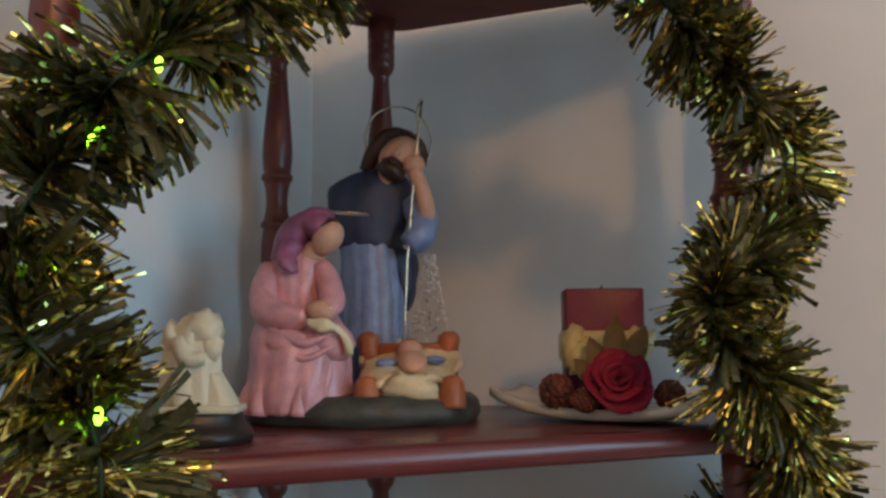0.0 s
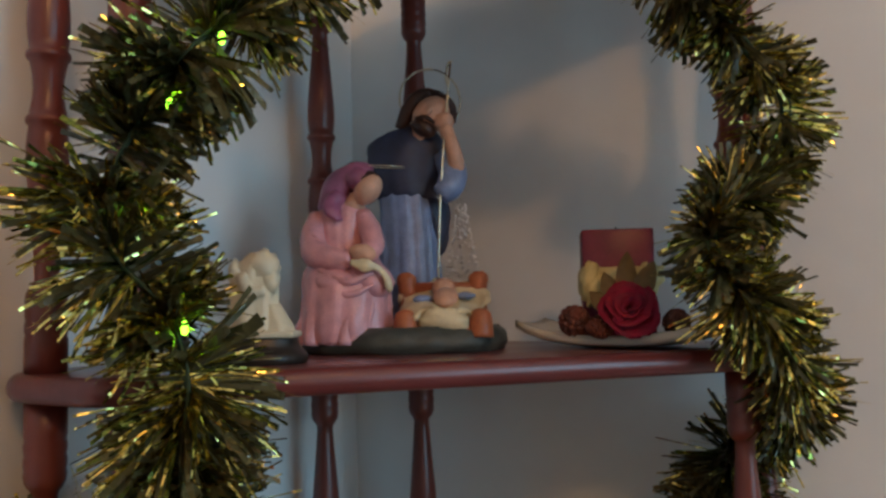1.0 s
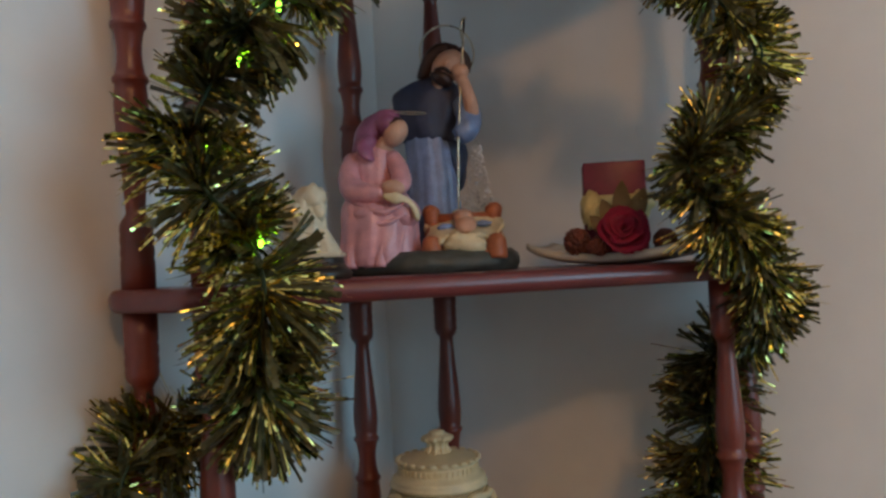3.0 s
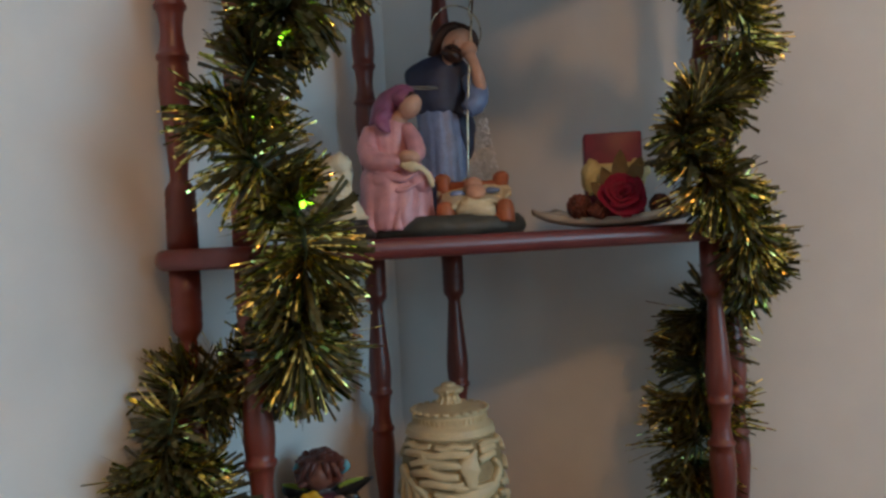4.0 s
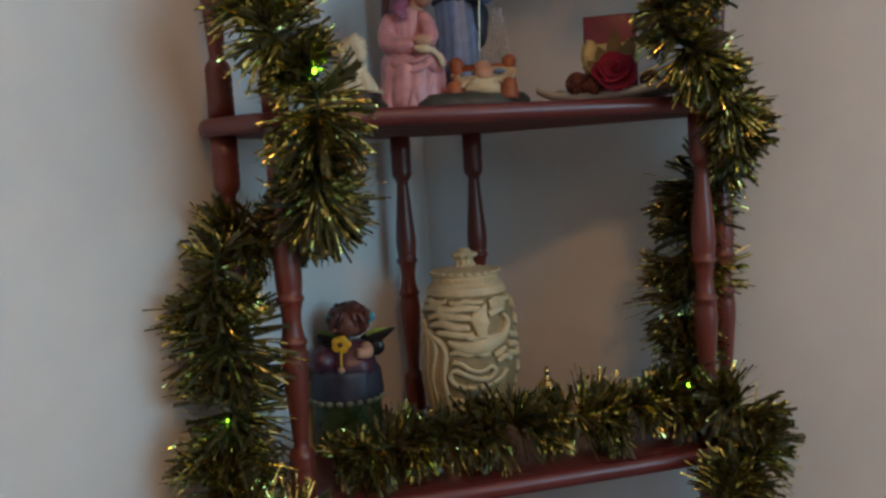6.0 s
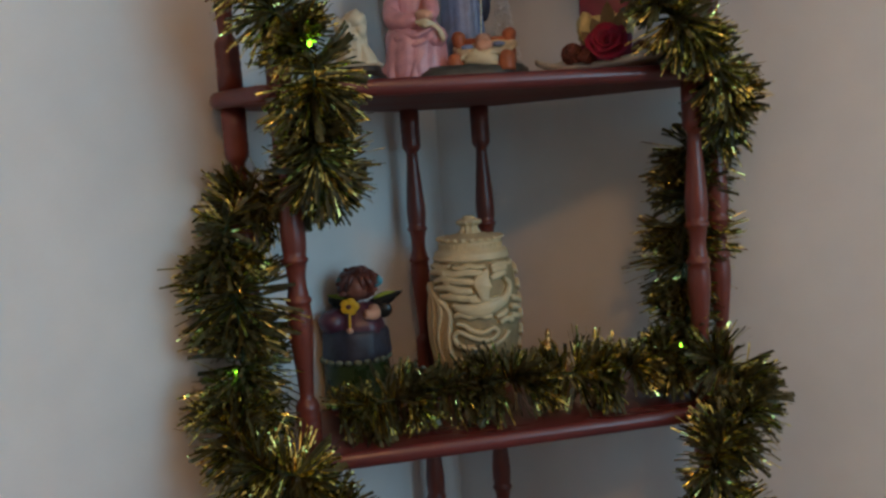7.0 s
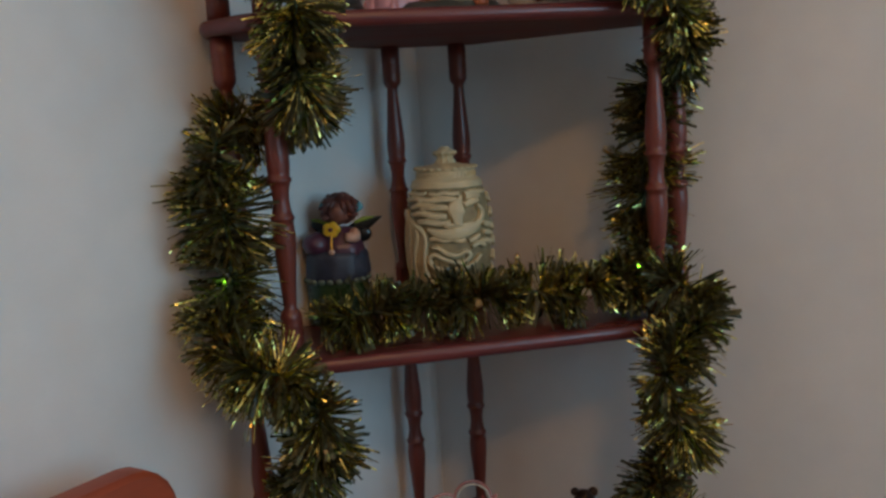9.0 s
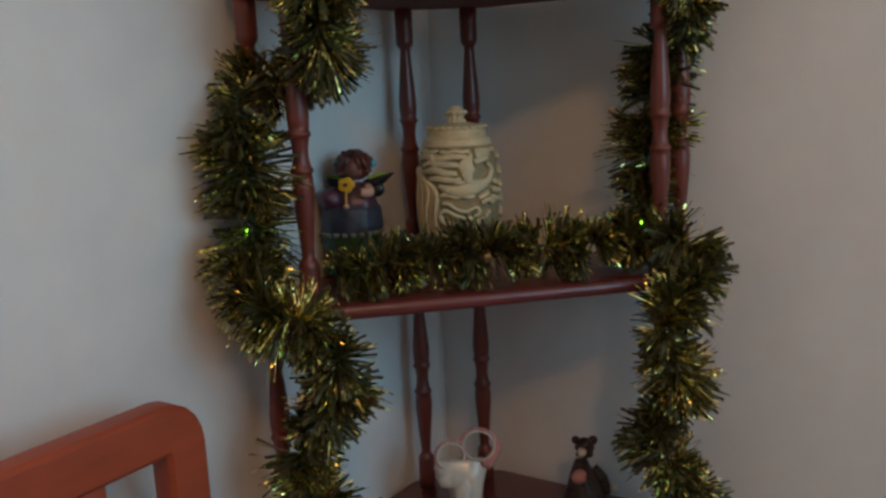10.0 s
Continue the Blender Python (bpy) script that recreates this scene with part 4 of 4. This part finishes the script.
def fairy():
    """A small winged doll shape on a tub, all one glazed piece."""
    bm = bmesh.new()
    V_, I_, H_, S_, Y_, K_, T_, M_, G_, T2_, B_ = range(11)
    loft(bm, [(-0.010, 0, 0.0, 0.036, 0.030), (-0.010, 0, 0.004, 0.038, 0.032), (-0.010, 0, 0.030, 0.037, 0.031), (-0.010, 0, 0.036, 0.037, 0.031)], G_, segs=32, folds=8, amp=0.015)
    loft(bm, [(-0.010, 0, 0.036, 0.0375, 0.0315), (-0.009, 0, 0.044, 0.039, 0.032), (-0.009, 0, 0.060, 0.038, 0.031), (-0.009, 0, 0.074, 0.036, 0.029), (-0.009, 0, 0.080, 0.028, 0.022)], I_, segs=36, folds=11, amp=0.03)
    for k in range(22):
        a = 2 * math.pi * k / 22
        blob(bm, (-0.010 + 0.0372 * math.cos(a), 0.0312 * math.sin(a), 0.0375), (0.0040, 0.0046, 0.0030), B_, (0, 0, math.degrees(a)), 0.15, k, (8, 6))
    blob(bm, (-0.031, -0.010, 0.088), (0.017, 0.017, 0.016), V_, (0, 0, 0), 0.1, 2)
    loft(bm, [(-0.002, -0.004, 0.072, 0.027, 0.022), (-0.003, -0.004, 0.084, 0.026, 0.021), (-0.003, -0.002, 0.098, 0.020, 0.016), (-0.003, 0, 0.108, 0.013, 0.011)], V_, folds=6, amp=0.04)
    blob(bm, (-0.003, -0.003, 0.130), (0.0155, 0.016, 0.0175), T2_)
    blob(bm, (-0.002, 0.003, 0.133), (0.0225, 0.019, 0.022), H_, (0, 0, 0), 0.25, 5)
    rr = random.Random(12)
    for k in range(26):
        a = radians(-35 + 250 * k / 25)
        d, y0, up = rr.uniform(0.88, 1.02), rr.uniform(-0.012, 0.010), rr.uniform(-0.30, 0.45)
        tube(bm, [(-0.002 + 0.013 * math.cos(a), y0 * 0.6, 0.132 + 0.014 * math.sin(a), 0.0052), (-0.002 + 0.019 * d * math.cos(a), y0, 0.134 + 0.0195 * d * math.sin(a), 0.0040), (-0.002 + 0.0245 * d * math.cos(a + up), y0 * 1.2, 0.134 + 0.0235 * d * math.sin(a + up), 0.0024)], H_, segs=6, steps=3)
    for k in range(4):
        x = (-0.015, -0.009, 0.005, 0.012)[k]
        tube(bm, [(x * 0.7, -0.014, 0.146, 0.004), (x * 1.1, -0.0175, 0.137, 0.0034), (x * 1.35, -0.016, 0.128, 0.0015)], H_, segs=6, steps=3)
    # wings
    for s, tip in ((1, (0.047, 0.006, 0.119)), (-1, (-0.036, 0.010, 0.118))):
        tube(bm, [(0.006 * s, 0.010, 0.100, 0.006), (0.020 * s, 0.010, 0.106, 0.009), (0.032 * s, 0.009, 0.112, 0.007), (*tip, 0.001)], K_, flat=0.3)
        tube(bm, [(0.016 * s, 0.006, 0.090, 0.006), (0.024 * s, 0.006, 0.096, 0.010), (0.026 * s, 0.006, 0.104, 0.006)], K_, flat=0.35)
        tube(bm, [(0.014 * s, 0.004, 0.112, 0.002), (0.026 * s, 0.005, 0.117, 0.003), (0.038 * s, 0.006, 0.119, 0.001)], M_, flat=0.4)
        tube(bm, [(0.018 * s, 0.000, 0.128, 0.002), (0.0225 * s, -0.001, 0.135, 0.004), (0.0225 * s, -0.001, 0.143, 0.001)], T_, flat=0.5)
    # a yellow flower on a stalk, held by a small arm
    for k in range(5):
        a = 2 * math.pi * k / 5
        blob(bm, (-0.010 + 0.0055 * math.cos(a), -0.022, 0.108 + 0.0055 * math.sin(a)), (0.0058, 0.002, 0.0058), Y_, sub=(10, 6))
    blob(bm, (-0.011, -0.0245, 0.108), (0.003, 0.002, 0.003), H_, sub=(8, 6))
    tube(bm, [(-0.010, -0.022, 0.104, 0.0014), (-0.011, -0.024, 0.090, 0.0014), (-0.011, -0.026, 0.080, 0.0014)], Y_, segs=6)
    tube(bm, [(0.014, -0.006, 0.102, 0.006), (0.016, -0.018, 0.096, 0.007), (0.006, -0.023, 0.097, 0.006)], S_)
    blob(bm, (-0.011, -0.027, 0.079), (0.004, 0.003, 0.004), S_, sub=(8, 6))
    # a tall tub and a short skirt: heights settle between base and hair
    for v in bm.verts:
        v.co.z = float(np.interp(v.co.z, (0, 0.0375, 0.080, 0.108, 0.130, 0.157), (0, 0.055, 0.090, 0.1155, 0.134, 0.157)))
    ob = put("fairy_figurine", bm, [VIOLET, INDIGO, HAIR_RED, SKIN, YELLOW, BLACK, TEAL, LIME, BOTTLE, RUDDY, BAND])
    ob.matrix_world = pose(-0.135, 0.165, TOPS[2], rz=-12)
    return tagged(ob, "dark glazed winged fairy figurine holding a yellow flower on a tub", "figurine")


BAND = material("grey_green_glaze", (0.16, 0.18, 0.12), 0.5, vary=0.3, scale=90.0)
RUDDY = material("ruddy_glaze", (0.26, 0.10, 0.07), 0.4, vary=0.3, scale=90.0)
HAIR_RED = material("auburn_glaze", (0.15, 0.045, 0.033), 0.4, vary=0.35, scale=90.0)
fairy()


def little_bell():
    t = thing("brass_bell", pose(0.068, 0.125, TOPS[2]), "small shiny brass hand bell", "bell")
    bm = bmesh.new()
    lathe(bm, [(0.0145, 0), (0.0150, 0.002), (0.0125, 0.006), (0.0105, 0.015), (0.0095, 0.026), (0.0075, 0.033), (0.003, 0.036)], segs=24)
    part("cup", bm, BRASS, t)
    bm = bmesh.new()
    lathe(bm, [(0.0028, 0.032), (0.0040, 0.034), (0.0088, 0.038), (0.0114, 0.045), (0.0108, 0.051), (0.0066, 0.057), (0.0034, 0.060), (0.0028, 0.063), (0.0034, 0.066), (0.001, 0.071)], segs=20)
    part("handle", bm, BRASS, t)
    return t


little_bell()


# ---- the lowest visible shelf ----
def ring_ornament():
    t = thing("white_ornament", pose(-0.038, 0.139, TOPS[1], rz=-8) @ Matrix.Diagonal((1.12, 1.0, 1.04, 1)), "white ceramic ornament with two pink-rimmed open loops", "ornament")
    bm = bmesh.new()
    loft(bm, [(0.017, 0, 0, 0.024, 0.020), (0.017, 0, 0.008, 0.024, 0.020), (0.017, 0, 0.022, 0.019, 0.016), (0.017, 0, 0.044, 0.020, 0.016), (0.015, -0.001, 0.058, 0.024, 0.017), (0.012, -0.001, 0.070, 0.029, 0.016), (0.011, 0, 0.080, 0.031, 0.012), (0.013, 0, 0.088, 0.025, 0.007)], 0, folds=5, amp=0.035)
    blob(bm, (0.012, -0.014, 0.050), (0.011, 0.009, 0.020), 0, (0, 8, 0), 0.15, 3)
    blob(bm, (-0.004, -0.007, 0.066), (0.013, 0.009, 0.012), 0, (0, -20, 0), 0.15, 4)
    part("body", bm, PORC, t)
    bm = bmesh.new()
    tube(bm, [(0.059, -0.006, 0.112, 0.002), (0.052, -0.008, 0.098, 0.0055), (0.040, -0.008, 0.080, 0.0070)], flat=0.5)
    part("side_piece", bm, ROSY, t, "translucent pink plastic side piece")
    for c, r, turn in (((0.000, -0.004, 0.097), 0.0185, (84, 0, 8)), ((0.033, -0.004, 0.108), 0.0205, (80, 20, -14))):
        bm = bmesh.new()
        hoop(bm, c, r, 0.0015, 0, turn)
        loop = part("loop", bm, ROSY, t, "translucent pink plastic loop")
        bm = bmesh.new()
        hoop(bm, (c[0], c[1] - 0.002, c[2] - 0.0008), r - 0.0022, 0.0013, 0, turn)
        part("lining", bm, PORC, loop, "white inner rim")
    return t


ring_ornament()


def seated_ornament():
    bm = bmesh.new()
    K_, P_, W_, B_ = range(4)
    loft(bm, [(0.004, 0, 0, 0.032, 0.022), (0.004, 0, 0.008, 0.033, 0.023), (0.003, 0, 0.03, 0.027, 0.019), (0.000, 0, 0.048, 0.019, 0.014), (-0.003, -0.001, 0.062, 0.012, 0.010), (-0.003, -0.002, 0.072, 0.008, 0.008)], K_, folds=6, amp=0.04)
    blob(bm, (0.001, -0.003, 0.088), (0.0120, 0.012, 0.0120), K_, (0, 0, 0), 0.35, 2)
    blob(bm, (-0.005, -0.013, 0.087), (0.006, 0.005, 0.006), W_, (0, 0, 0))
    blob(bm, (0.012, 0.0, 0.096), (0.006, 0.005, 0.006), K_, (0, 30, 0))
    blob(bm, (-0.009, 0.002, 0.097), (0.005, 0.005, 0.005), K_, (0, -20, 0))
    blob(bm, (-0.009, -0.014, 0.056), (0.010, 0.007, 0.009), P_, (0, 0, 0), 0.2, 5)
    tube(bm, [(0.012, 0, 0.060, 0.006), (0.022, -0.006, 0.048, 0.007), (0.026, -0.010, 0.030, 0.006)], K_)
    blob(bm, (0.035, -0.012, 0.036), (0.006, 0.006, 0.007), W_)
    ob = put("seated_figurine", bm, [BLACK_BROWN, ROSY, PORC, BLACK])
    ob.matrix_world = pose(0.138, 0.118, TOPS[1], rz=-8) @ Matrix.Scale(1.08, 4)
    return tagged(ob, "small dark glazed seated animal figurine with a pink bow", "figurine")


BLACK_BROWN = material("black_brown_glaze", (0.042, 0.025, 0.020), 0.3, vary=0.3, scale=60.0)
seated_ornament()


# ---- the chair by the wall ----
def dining_chair():
    """Back to the left-hand wall; local x runs along the wall away from the corner, y into the room."""
    base = Matrix.Translation((-0.3245, -0.1001, -0.004)) @ Matrix((( V.x, U.x, 0, 0), (V.y, U.y, 0, 0), (0, 0, 1, 0), (0, 0, 0, 1))) @ Matrix.Diagonal((0.93, 0.93, 0.998, 1))
    t = thing("dining_chair", base, "orange-brown wooden dining chair with a slatted back against the wall", "chair")
    W = 0.43
    bm = bmesh.new()
    # the back: posts and top rail in one bent line
    outer = []
    for x, z in ((0.024, 0.004), (0.024, 0.876)):
        outer.append((x, z))
    for i in range(1, 6):
        a = math.pi / 2 * i / 5
        outer.append((0.047 - 0.023 * math.cos(a), 0.876 + 0.024 * math.sin(a)))
    line = outer + [(W / 2, 0.900)] + [(W - x, z) for x, z in reversed(outer)]
    rings = []
    for k, (x, z) in enumerate(line):
        a, b = line[max(k - 1, 0)], line[min(k + 1, len(line) - 1)]
        d = Vector((b[0] - a[0], b[1] - a[1])).normalized()
        nrm = Vector((-d.y, d.x))
        prof = [(0.0235, -0.015), (0.019, -0.0195), (-0.019, -0.0195), (-0.0235, -0.015), (-0.0235, 0.008), (-0.019, 0.0125), (0.019, 0.0125), (0.0235, 0.008)]
        rings.append([(x + nrm.x * w, h, z + nrm.y * w) for w, h in prof])
    rings_to_faces(bm, rings, 0)
    frame_ob = part("back_frame", bm, CHAIR, t)
    bev = frame_ob.modifiers.new("round", "BEVEL")
    bev.width, bev.segments, bev.limit_method = 0.004, 2, "ANGLE"
    for k in range(4):
        x = 0.1145 + k * 0.0587
        bm = bmesh.new()
        box(bm, (x - 0.001, -0.007, 0.47), (x + 0.024, 0.007, 0.880), 0.003)
        part("slat", bm, CHAIR, t)
    bm = bmesh.new()
    box(bm, (0.046, -0.009, 0.44), (W - 0.046, 0.009, 0.48), 0.004)
    part("lower_rail", bm, CHAIR, t)
    bm = bmesh.new()
    box(bm, (0.002, 0.012, 0.43), (W - 0.002, 0.40, 0.455), 0.008)
    part("seat", bm, CHAIR, t)
    for x in (0.03, W - 0.03):
        bm = bmesh.new()
        box(bm, (x - 0.018, 0.35, 0.004), (x + 0.018, 0.386, 0.43), 0.004)
        part("leg", bm, CHAIR, t)
    return t


dining_chair()
